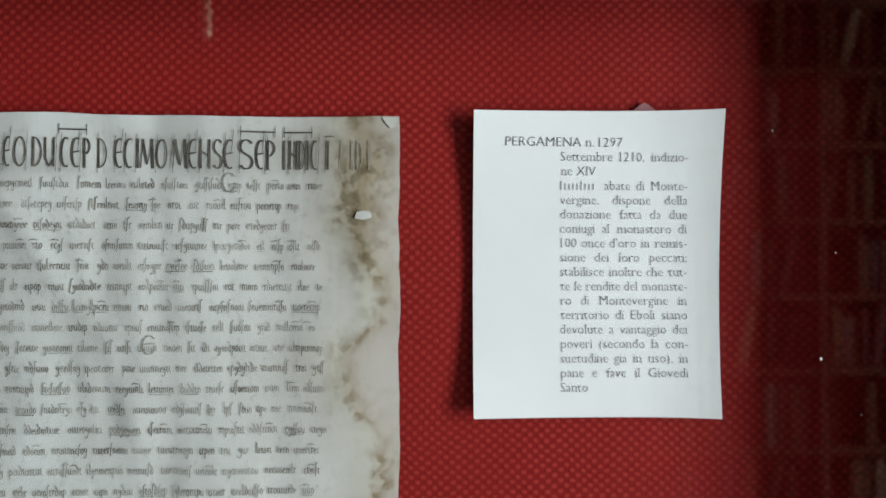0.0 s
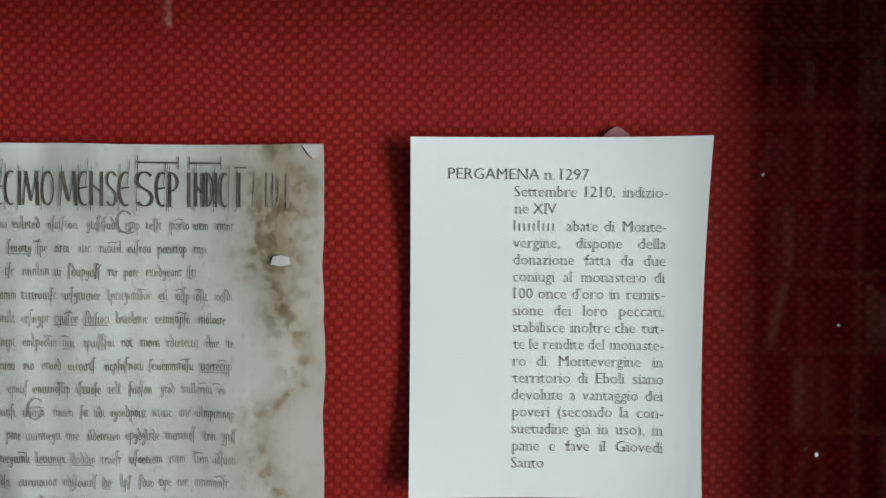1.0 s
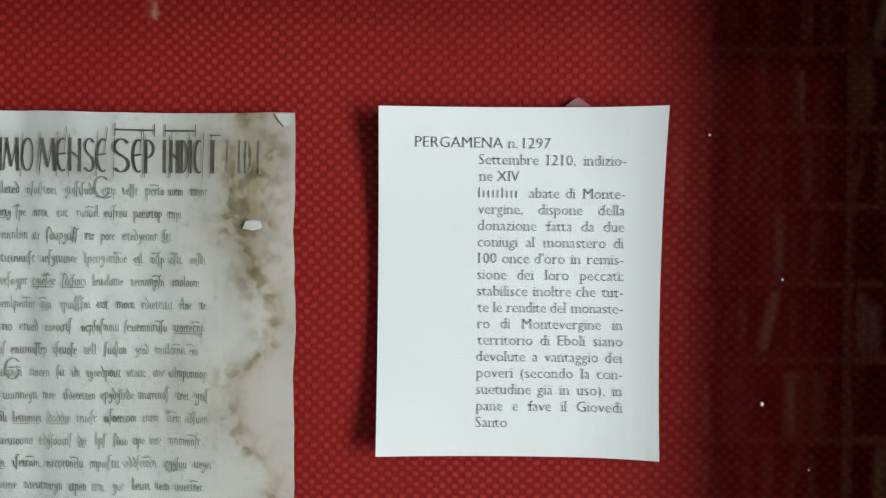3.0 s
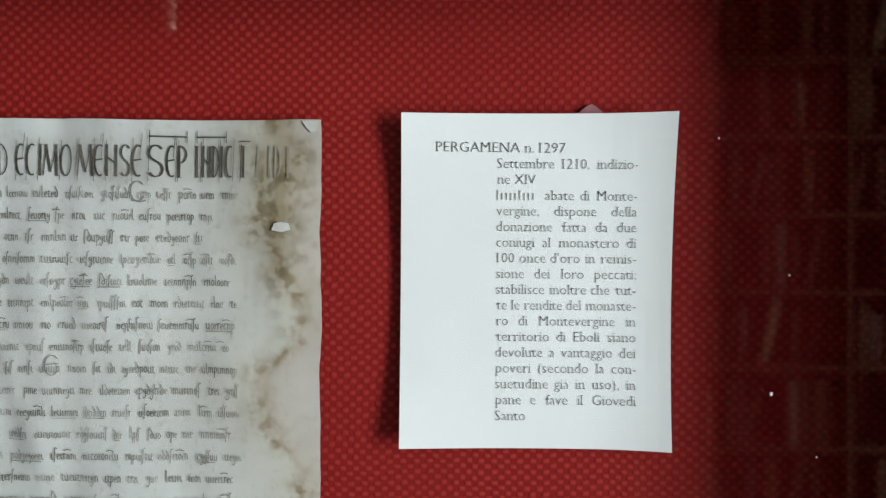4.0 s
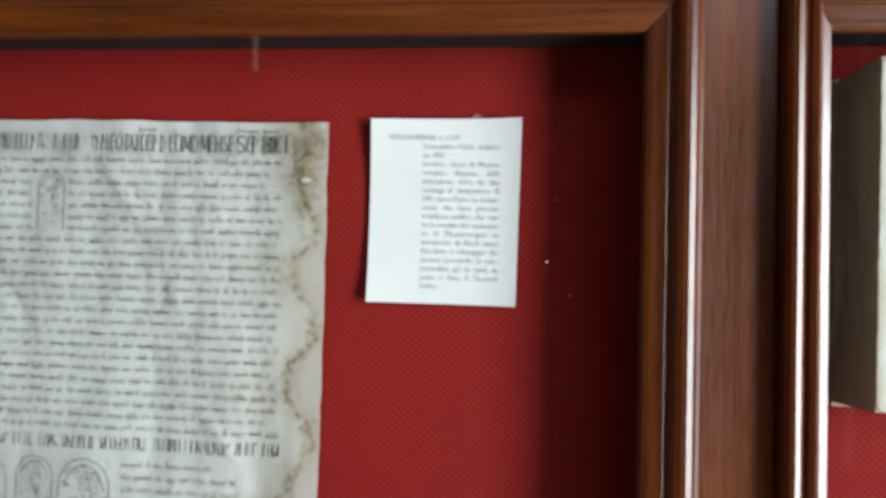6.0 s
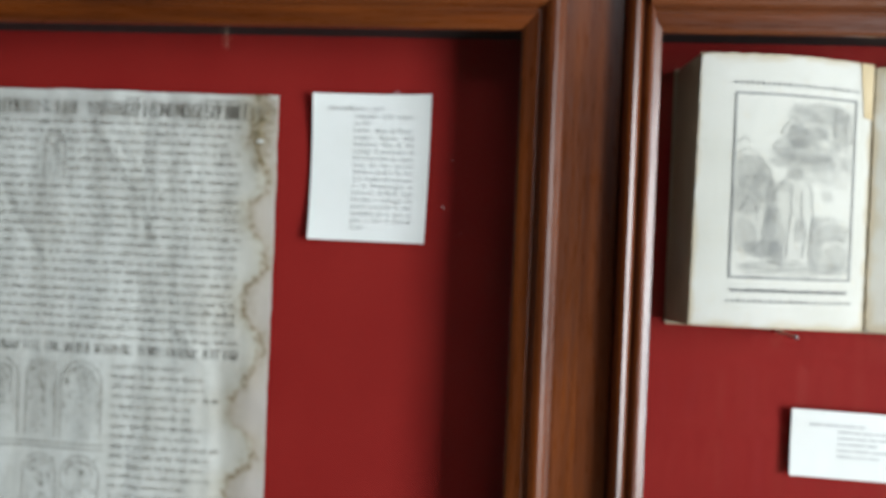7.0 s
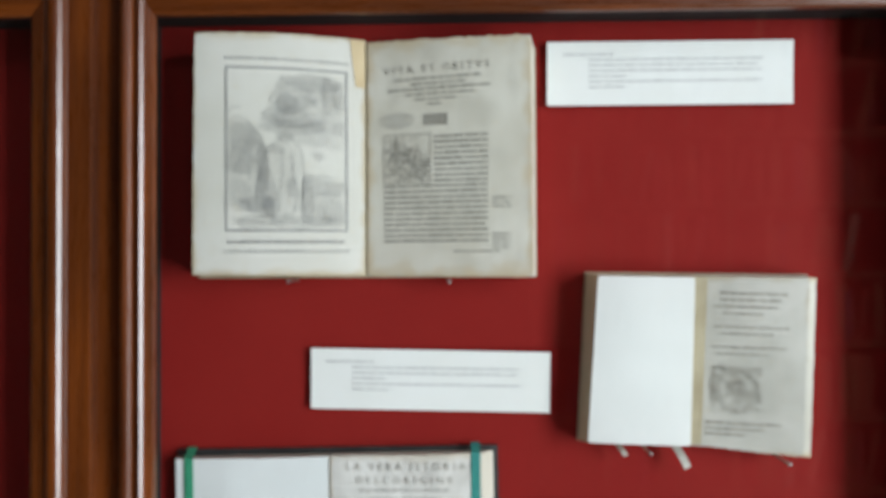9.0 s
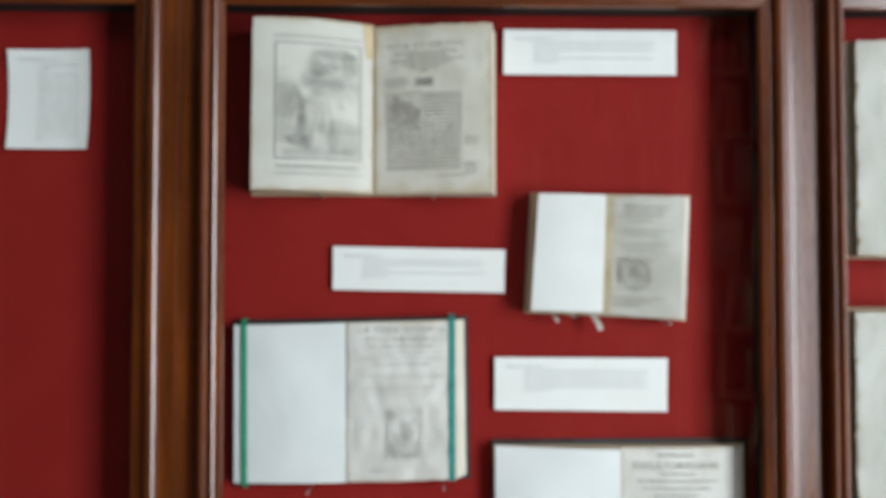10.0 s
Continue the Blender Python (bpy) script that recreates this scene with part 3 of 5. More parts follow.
for bay in (-1, 0, 1):
    s = bay * PITCH
    a, b = IN_L + s, IN_R + s
    in_cabinet(boxed("cloth_panel", cloth, cabinet, a - 0.0125, b + 0.0125, 0.0, 0.0055, 0.69, 1.5955, 0.0, "red coarse woven cloth panel"))
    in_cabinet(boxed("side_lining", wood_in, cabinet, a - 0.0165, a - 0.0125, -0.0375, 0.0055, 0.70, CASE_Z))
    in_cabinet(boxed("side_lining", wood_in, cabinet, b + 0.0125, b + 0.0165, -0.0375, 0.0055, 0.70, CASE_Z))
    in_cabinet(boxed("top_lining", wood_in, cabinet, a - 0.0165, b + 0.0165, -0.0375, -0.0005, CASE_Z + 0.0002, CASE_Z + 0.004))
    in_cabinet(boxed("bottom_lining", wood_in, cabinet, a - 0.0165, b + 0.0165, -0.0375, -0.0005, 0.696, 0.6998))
    door = in_cabinet(part("door", moulding(SLIM, "left", a, b, IN_BOT, IN_TOP), wood_z, cabinet, "glazed door with stepped mahogany moulding"))
    for name, prof, side, mat in (("stile", WIDE, "right", wood_z), ("rail", WIDE, "top", wood_x), ("rail", WIDE, "bottom", wood_x)):
        part(name, moulding(prof, side, a, b, IN_BOT, IN_TOP), mat, door)
    pane = part("glass_pane", box(bmesh.new(), a - 0.002, b + 0.002, GLASS_Y - 0.0012, GLASS_Y + 0.0012, IN_BOT - 0.002, IN_TOP + 0.002), glass, door, "clear glass pane")
    pane.visible_shadow = False
for s in (IN_L - PITCH, IN_L, IN_L + PITCH, IN_L + 2 * PITCH):
    in_cabinet(boxed("post", wood_z, cabinet, s - 0.0465, s - 0.0240, -0.0405, 0.0055, 0.675, 1.633, 0.0008))


# ---- first bay: parchment ----
# short slanting creases: from, to, width, depth
CREASES = [(-0.160, 1.520, -0.132, 1.480, 0.0032, 0.0009), (-0.135, 1.504, -0.116, 1.443, 0.0028, 0.0007), (-0.129, 1.462, -0.125, 1.408, 0.0026, 0.0006),
           (-0.235, 1.470, -0.205, 1.420, 0.0032, -0.0007), (-0.100, 1.380, -0.075, 1.350, 0.0026, 0.0010)]


def par_y(x, z):
    """The face of the parchment: old vertical folds and cockles."""
    y = -0.0040
    for fx, w, d in ((-0.087, 0.010, 0.0011), (-0.118, 0.006, 0.0007), (-0.060, 0.007, -0.0007), (-0.155, 0.012, 0.0010), (-0.205, 0.012, -0.0008), (-0.035, 0.006, 0.0005), (-0.101, 0.0022, 0.0006), (-0.073, 0.0025, 0.0006), (-0.132, 0.0022, -0.0007)):
        k = (x - fx - 0.006 * math.sin(z * 9 + fx * 40)) / w
        y -= d * math.exp(-k * k)
    for ax, az, bx, bz, w, d in CREASES:
        ux, uz = bx - ax, bz - az
        t = ((x - ax) * ux + (z - az) * uz) / (ux * ux + uz * uz)
        t = min(1, max(0, t))
        k = math.hypot(x - ax - t * ux, z - az - t * uz) / w
        y -= 1.5 * d * math.exp(-k * k)
    y -= 0.0016 * noise.noise((x * 28, z * 13, 0.3)) + 0.0008 * noise.noise((x * 70, z * 52, 1.7))
    return min(y, -0.0009)


PAR = [(-0.385, 1.5500), (PAR_X1, PAR_Z1), (PAR_X1 - 0.001, 1.06), (-0.385, 1.06)]
parchment = thing("parchment", "large cockled old parchment with brown damp stains and faded handwriting", "parchment")
rng = random.Random(11)


def par_sheet():
    """The skin, with a slightly wandering right edge."""
    bm = sheet(PAR, par_y, 110, 150, 0.0005)
    for v in bm.verts:
        k = max(0.0, (v.co.x - (PAR_X1 - 0.02)) / 0.02)
        v.co.x += k * 0.0008 * noise.noise((0, v.co.z * 38, 5.1)) + k * 0.0005 * noise.noise((0, v.co.z * 140, 2.2))
        k = max(0.0, (v.co.z - (PAR_Z1 - 0.02)) / 0.02)
        v.co.z += k * 0.0012 * noise.noise((v.co.x * 30, 0, 3.3))
    return bm


skin_bm = par_sheet()
bmesh.ops.recalc_face_normals(skin_bm, faces=skin_bm.faces[:])
for e in skin_bm.edges:
    e.smooth = e.calc_face_angle(0.0) < 0.9
part("skin", skin_bm, parch, parchment, smooth=True)
head = Ink(par_y, -0.35, (-0.08, 1.535))
z0, cap = 1.5297, 0.0099


def bow(cx, cy, rx, ry, a0, a1, n=9):
    return [(cx + rx * math.cos(radians(a0 + (a1 - a0) * k / n)), cy + ry * math.sin(radians(a0 + (a1 - a0) * k / n))) for k in range(n + 1)]


# tall narrow capitals in a unit box: strokes and their weight
CAPS = {
    "L": [([(0.2, 1.0), (0.2, 0.0)], 1.0), ([(0.2, 0.02), (0.9, 0.06)], 0.6)],
    "I": [([(0.5, 1.0), (0.5, 0.0)], 1.1), ([(0.2, 1.0), (0.8, 1.0)], 0.5), ([(0.2, 0.0), (0.8, 0.0)], 0.5)],
    "O": [(bow(0.5, 0.5, 0.42, 0.5, 60, 300), 1.0), (bow(0.5, 0.5, 0.42, 0.5, -60, 60), 0.7)],
    "C": [(bow(0.6, 0.5, 0.5, 0.5, 65, 295), 1.1)],
    "E": [(bow(0.6, 0.5, 0.5, 0.5, 65, 295), 1.1), ([(0.12, 0.50), (0.88, 0.55)], 1.5), ([(0.95, 1.35), (0.72, 0.6)], 0.3)],
    "D": [([(0.15, 1.0), (0.15, 0.0)], 1.1), (bow(0.15, 0.5, 0.75, 0.5, 90, -90), 0.8), ([(-0.1, 1.0), (0.2, 1.0)], 0.5)],
    "U": [([(0.1, 1.0), (0.12, 0.3), (0.4, 0.0), (0.8, 0.25)], 1.0), ([(0.8, 1.0), (0.8, 0.0)], 1.0)],
    "P": [([(0.2, 1.0), (0.2, -0.02)], 1.1), (bow(0.2, 0.72, 0.68, 0.28, 90, -90), 0.9), ([(0.0, -0.02), (0.5, -0.02)], 0.5)],
    "M": [([(0.02, 0.0), (0.16, 0.95)], 0.6), ([(0.0, 0.97), (0.28, 1.0)], 0.5), ([(0.16, 1.0), (0.5, 0.12)], 1.1), ([(0.5, 0.12), (0.84, 1.0)], 0.5), ([(0.82, 1.0), (0.92, 0.0)], 1.3), ([(0.7, 1.0), (1.0, 1.0)], 0.5), ([(0.8, 0.0), (1.05, 0.0)], 0.5)],
    "N": [([(0.15, 1.0), (0.15, 0.0)], 1.1), ([(0.15, 0.62), (0.82, 0.4)], 0.9), ([(0.82, 1.0), (0.82, 0.0)], 1.1), ([(0.0, 1.0), (0.3, 1.0)], 0.5), ([(0.65, 0.0), (1.0, 0.0)], 0.5)],
    "S": [(bow(0.5, 0.76, 0.40, 0.24, 30, 200) + [(0.25, 0.58), (0.75, 0.42)] + bow(0.5, 0.24, 0.40, 0.24, 20, -150), 0.9)],
    "7": [([(0.0, 0.97), (0.9, 1.0)], 0.7), ([(0.85, 1.0), (0.7, 0.0)], 0.8)],
}
# letter, where it begins and ends
ROW = (("L", -0.1607, -0.1580), ("E", -0.1580, -0.1553), ("O", -0.1545, -0.1502), ("D", -0.1485, -0.1452), ("U", -0.1447, -0.1408), ("C", -0.1395, -0.1365),
       ("E", -0.1361, -0.1332), ("P", -0.1323, -0.1299), ("D", -0.1281, -0.1245), ("E", -0.1222, -0.1191), ("C", -0.1189, -0.1156), ("I", -0.1152, -0.1135),
       ("M", -0.1135, -0.1090), ("O", -0.1086, -0.1045), ("M", -0.1027, -0.0975), ("E", -0.0975, -0.0940), ("N", -0.0937, -0.0893), ("S", -0.0889, -0.0856),
       ("E", -0.0854, -0.0819), ("S", -0.0803, -0.0752), ("E", -0.0748, -0.0717), ("P", -0.0713, -0.0680), ("I", -0.0663, -0.0640), ("N", -0.0636, -0.0606),
       ("D", -0.0603, -0.0580), ("I", -0.0580, -0.0563), ("C", -0.0561, -0.0534), ("I", -0.0512, -0.0490))
for letter, xa, xb in ROW:
    bold = 1.5 if xa == -0.0803 else 1.0
    for pts, weight in CAPS[letter]:
        head.pen([(xa + (xb - xa) * u, z0 + cap * v) for u, v in pts], 0.00062 * weight * bold, 0.42)
    # hair lines beside the letter
    if rng.random() < 0.55:
        x = xa + (xb - xa) * rng.choice((0.02, 0.95))
        head.stroke(x, z0 - 0.0016, x + 0.0004, z0 + cap + rng.uniform(0.0008, 0.0026), 0.00016)
for xa, xb in ((-0.0797, -0.0683), (-0.0652, -0.0557), (-0.1400, -0.1312)):
    head.bar(xa, xb, 1.5422, 1.5427)
    head.stroke(xa, 1.5406, xa, 1.5444, 0.00028)
    head.stroke(xb, 1.5406, xb, 1.5444, 0.00028)
head.bar(-0.0513, -0.0480, 1.5410, 1.5413)
faint = Ink(par_y, -0.35, (-0.08, 1.535))
for letter, xa, xb in (("7", -0.0484, -0.0447), ("I", -0.0427, -0.0408), ("D", -0.0402, -0.0380), ("I", -0.0368, -0.0350)):
    for pts, weight in CAPS[letter]:
        faint.pen([(xa + (xb - xa) * u, z0 + cap * v) for u, v in pts], 0.00042 * weight, 0.45)
faint.put("worn_capitals", ink_old, parchment, "worn faded capitals on the stained edge")
x = -0.375
while x < -0.163:
    head.stroke(x, z0, x + rng.uniform(-0.0004, 0.001), z0 + cap, rng.uniform(0.00035, 0.0008))
    if rng.random() < 0.4:
        head.stroke(x, z0 + cap * rng.choice((0.05, 0.5, 0.95)), x + 0.003, z0 + cap * rng.choice((0.05, 0.5, 0.95)), 0.0005)
    x += rng.uniform(0.0018, 0.0044) + (0.005 if rng.random() < 0.1 else 0)
head.put("heading_row", ink_head, parchment, "tall narrow dark capitals")
for k in range(24):
    z = 1.5228 - 0.00692 * k
    row = Ink(par_y, -0.35, (-0.08, 1.535))
    xe = -0.047 - rng.uniform(0.0, 0.008) - (0.012 if k in (1, 2) else 0)
    left = -0.375
    if 2 <= k < 7:
        row.handwriting(left, -0.207, z, 0.0019, rng)
        row.handwriting(-0.184, xe, z, 0.0019, rng)
    else:
        row.handwriting(left, xe, z, 0.0019, rng)
    if k in (0, 8):
        cx = -0.0835 if k == 0 else -0.1095
        row.pen([(cx + 0.0022 * u, z + 0.0023 + 0.0032 * v) for u, v in bow(0, 0, 1, 1, 40, 330)], 0.00042, 0.5)
        row.pen([(cx - 0.0020, z - 0.0006), (cx + 0.0008, z - 0.0012), (cx + 0.0026, z - 0.0006)] if k == 0 else [(cx - 0.0018, z + 0.0026), (cx + 0.0020, z + 0.0028)], 0.0004, 0.7)
    tagged(row.put("script_row", ink_old, parchment), kind="stuff")
x, lower = -0.375, Ink(par_y, 0.0)
while x < -0.050:
    lower.stroke(x, 1.3520, x + rng.uniform(-0.0004, 0.0008), 1.3595, rng.uniform(0.00035, 0.0008))
    if rng.random() < 0.5:
        lower.stroke(x, 1.3520 + 0.0075 * rng.choice((0.05, 0.5, 0.95)), x + 0.003, 1.3520 + 0.0075 * rng.choice((0.05, 0.5, 0.95)), 0.0005)
    x += rng.uniform(0.0016, 0.0036) + (0.004 if rng.random() < 0.08 else 0)
lower.put("heading_row", ink_head, parchment, "tall narrow dark capitals")
for k in range(38):
    z = 1.3420 - 0.0074 * k
    row = Ink(par_y, 0.0)
    row.handwriting(-0.145, -0.060 - rng.uniform(0, 0.03), z, 0.0020, rng)
    tagged(row.put("script_row", ink_old, parchment), kind="stuff")


def arch(x0, x1, z0, z1, seed):
    """A plain drawn panel with a rounded head."""
    g = random.Random(seed)
    ink = Ink(par_y, 0.0)
    cx, r = (x0 + x1) / 2, (x1 - x0) / 2
    ink.stroke(x0, z0, x0, z1 - r, 0.0006)
    ink.stroke(x1, z0, x1, z1 - r, 0.0006)
    for rr in (r, r * 0.72):
        p = [(cx + rr * math.cos(math.pi * k / 14), z1 - r + rr * math.sin(math.pi * k / 14)) for k in range(15)]
        for a, b in zip(p, p[1:]):
            ink.stroke(*a, *b, 0.0005)
    ink.hatch(x0, x1, z0, z1, [(0.5, 0.2, 0.25, 0.12, 0.9), (0.5, 0.6, 0.2, 0.4, 0.5), (0.1, 0.4, 0.1, 0.4, 0.5), (0.9, 0.4, 0.1, 0.4, 0.5)], int(80000 * (x1 - x0) * (z1 - z0)), g, 0.0003, 0.004)
    ink.put("drawn_panel", ink_old, parchment, "faint drawn panel with a rounded head")


for xa, xb, za, zb in ((-0.212, -0.188, 1.288, 1.346), (-0.184, -0.152, 1.288, 1.346), (-0.249, -0.218, 1.288, 1.346), (-0.212, -0.186, 1.215, 1.275), (-0.182, -0.152, 1.215, 1.275), (-0.204, -0.187, 1.482, 1.517)):
    arch(xa, xb, za, zb, int(abs(xa) * 1000 + za * 1000))
rule = Ink(par_y, -0.3, (-0.2, 1.284))
for z in (1.2835, 1.2800):
    rule.bar(-0.255, -0.150, z, z + 0.0007)
rule.put("ruled_lines", ink_old, parchment, "two faint ruled lines")
hole = Ink(par_y, 0.0, (0, 0), 0.0006)
hole.poly([(-0.0410, 1.5128), (-0.0402, 1.5150), (-0.0380, 1.5155), (-0.0355, 1.5150), (-0.0350, 1.5130), (-0.0378, 1.5122)])
hole.put("torn_patch", rag, parchment, "small pale torn patch")
bend = Ink(par_y, 0.0, (0, 0), 0.0006)
bend.poly([(-0.0315, 1.5475), (-0.0264, 1.5475), (-0.0268, 1.5445), (-0.0285, 1.5438), (-0.0300, 1.5452)])
bend.put("worn_corner", rag, parchment, "small worn pale corner")


# ---- labels ----
def make_card(name, label, quad, bow, lines_of, tilt=0.0, group="labels", base=-0.0050, curl=0.0):
    x0, x1 = quad[0][0], quad[1][0]
    zt, zb = quad[0][1], quad[3][1]

    def face(x, z):
        u = (x - x0) / (x1 - x0)
        v = (zt - z) / (zt - zb)
        lift = (2 * v - 1) ** 2 * (1 - 0.5 * 4 * u * (1 - u))
        return base - bow * lift - curl * (max(0.0, u - 0.68) / 0.32) ** 2

    top = thing(name, label, "label", group)
    part("card", sheet(quad, face, 22, 14, 0.0007), card, top, smooth=False)
    ink = Ink(face, tilt, quad[0], 0.00025)
    lines_of(ink)
    ink.put("print", ink_card if name == "caption_card" else ink_pale, top)
    bm = bmesh.new()
    box(bm, (x0 + x1) / 2 - 0.008, (x0 + x1) / 2 + 0.008, base + 0.0006, -0.0001, (zt + zb) / 2 - 0.008, (zt + zb) / 2 + 0.008, 0.001)
    part("foam_pad", bm, tape, top)
    return top


CAPTION = [("Settembre 1210, indizio-", 1), ("ne XIV", 0), ("@ abate di Monte-", 1), ("vergine, dispone della", 1), ("donazione fatta da due", 1),
           ("coniugi al monastero di", 1), ("100 once d'oro in remis-", 1), ("sione dei loro peccati;", 1), ("stabilisce inoltre che tut-", 1),
           ("te le rendite del monaste-", 1), ("ro di Montevergine in", 1), ("territorio di Eboli siano", 1), ("devolute a vantaggio dei", 1),
           ("poveri (secondo la con-", 1), ("suetudine gi\u00e0 in uso), in", 1), ("pane e fave il Gioved\u00ec", 1), ("Santo", 0)]


def caption(ink):
    xa, width, cap = 0.0307, 0.0446, 0.00325
    ink.text("PERGAMENA n. 1297", 0.0109, 1.5381, 0.0033, 0.0414)
    for k, (line, full) in enumerate(CAPTION):
        z = 1.5331 - 0.00502 * k
        if line.startswith("@"):
            for j in range(9):
                ink.bar(xa + 0.00142 * j, xa + 0.00142 * j + 0.00026, z, z + cap * (0.95 if j in (0, 5) else 0.68))
            ink.text(line[2:], xa + 0.0155, z, cap, width - 0.0155, squeeze=0.95)
        else:
            ink.text(line, xa, z, cap, width if full else None, squeeze=0.95)


first = make_card("caption_card", "white printed card with black text, slightly curled, on red cloth", [(0.0, 1.5500), (0.0869, 1.5505), (0.0852, 1.4436), (-0.0003, 1.4441)], 0.0042, caption, -0.3, "labels", -0.0027, 0.0023)
strip = bmesh.new()
outline = ((0.0560, 1.5460), (0.0572, 1.5515), (0.0594, 1.5532), (0.0610, 1.5540), (0.0630, 1.5528), (0.0648, 1.5514), (0.0655, 1.5460))
lower_ring = [strip.verts.new((x, -0.0012, z)) for x, z in outline]
upper_ring = [strip.verts.new((x, -0.0016, z)) for x, z in outline]
strip.faces.new(lower_ring)
strip.faces.new(upper_ring)
for k in range(7):
    strip.faces.new((lower_ring[k], lower_ring[(k + 1) % 7], upper_ring[(k + 1) % 7], upper_ring[k]))
part("tape_corner", strip, lilac, first, "small scrap of clear sticky tape")


def strip_lines(n, short):
    def draw(ink):
        g = random.Random(n)
        x0, z0 = ink.o
        ink.line(x0 + 0.0118, x0 + 0.051, z0 - 0.0108, 0.0017, g)
        for k in range(n):
            z = z0 - 0.0108 - 0.0042 * (k + 1)
            ink.line(x0 + 0.0315, x0 + (0.060 if k in short else 0.1665 - g.uniform(0, 0.006)), z, 0.0016, g)
    return draw


make_card("title_strip", "long white card strip with pale print beside an open book", [(0.5293, 1.5757), (0.7178, 1.5756), (0.7170, 1.5264), (0.5287, 1.5264)], 0.0006, strip_lines(6, (3, 5)), 0.2)
make_card("title_strip", "long white card strip with pale print, slightly tilted below a book", [(0.3456, 1.3404), (0.5302, 1.3366), (0.5291, 1.2904), (0.3454, 1.2940)], 0.0006, strip_lines(5, (2, 4)), -1.0)
make_card("title_strip", "taller white card strip with pale print on red cloth", [(0.5185, 1.2217), (0.7052, 1.2198), (0.7040, 1.1625), (0.5183, 1.1657)], 0.0006, strip_lines(6, (5,)), -0.5)


# ---- books ----
def half(book, quad, Y, base_quad, base_y, edge, page, seed, pages_name, corner=0.0, ragged=0.0):
    """One side of an open book: the block of leaves and the open leaf on it."""
    back = lambda x, z: Y(x, z) + 0.0009  # noqa: E731
    part("page_block", sheet(quad, back, 10, 12, back=(base_quad, base_y)), edge, book, "stacked yellowed leaf edges")
    return part(pages_name, sheet(quad, Y, 44, 52, 0.0005, ragged=ragged, seed=seed, corner=corner), page, book, smooth=False)


def cover(book, x0, x1, z0, z1, mat, label, y=-0.0028):
    part("cover", box(bmesh.new(), x0, x1, y, -0.0002, z0, z1, 0.0008), mat, book, label)


def pins(places):
    """Short steel pins that hold a book up."""
    for x, z in places:
        pin = thing("support_pin", "short steel pin in the cloth under a book", "pin", "pins")
        bm = bmesh.new()
        bmesh.ops.create_cone(bm, cap_ends=True, segments=10, radius1=0.0009, radius2=0.0009, depth=0.034, matrix=pose(x, -0.017, z, 90, 0, 0))
        part("shank", bm, steel, pin)
        bm = bmesh.new()
        bmesh.ops.create_uvsphere(bm, u_segments=12, v_segments=8, radius=0.0015, matrix=Matrix.Translation((x, -0.0345, z)) @ Matrix.Diagonal((1, 0.6, 1, 1)))
        part("pin_head", bm, steel, pin, smooth=True)


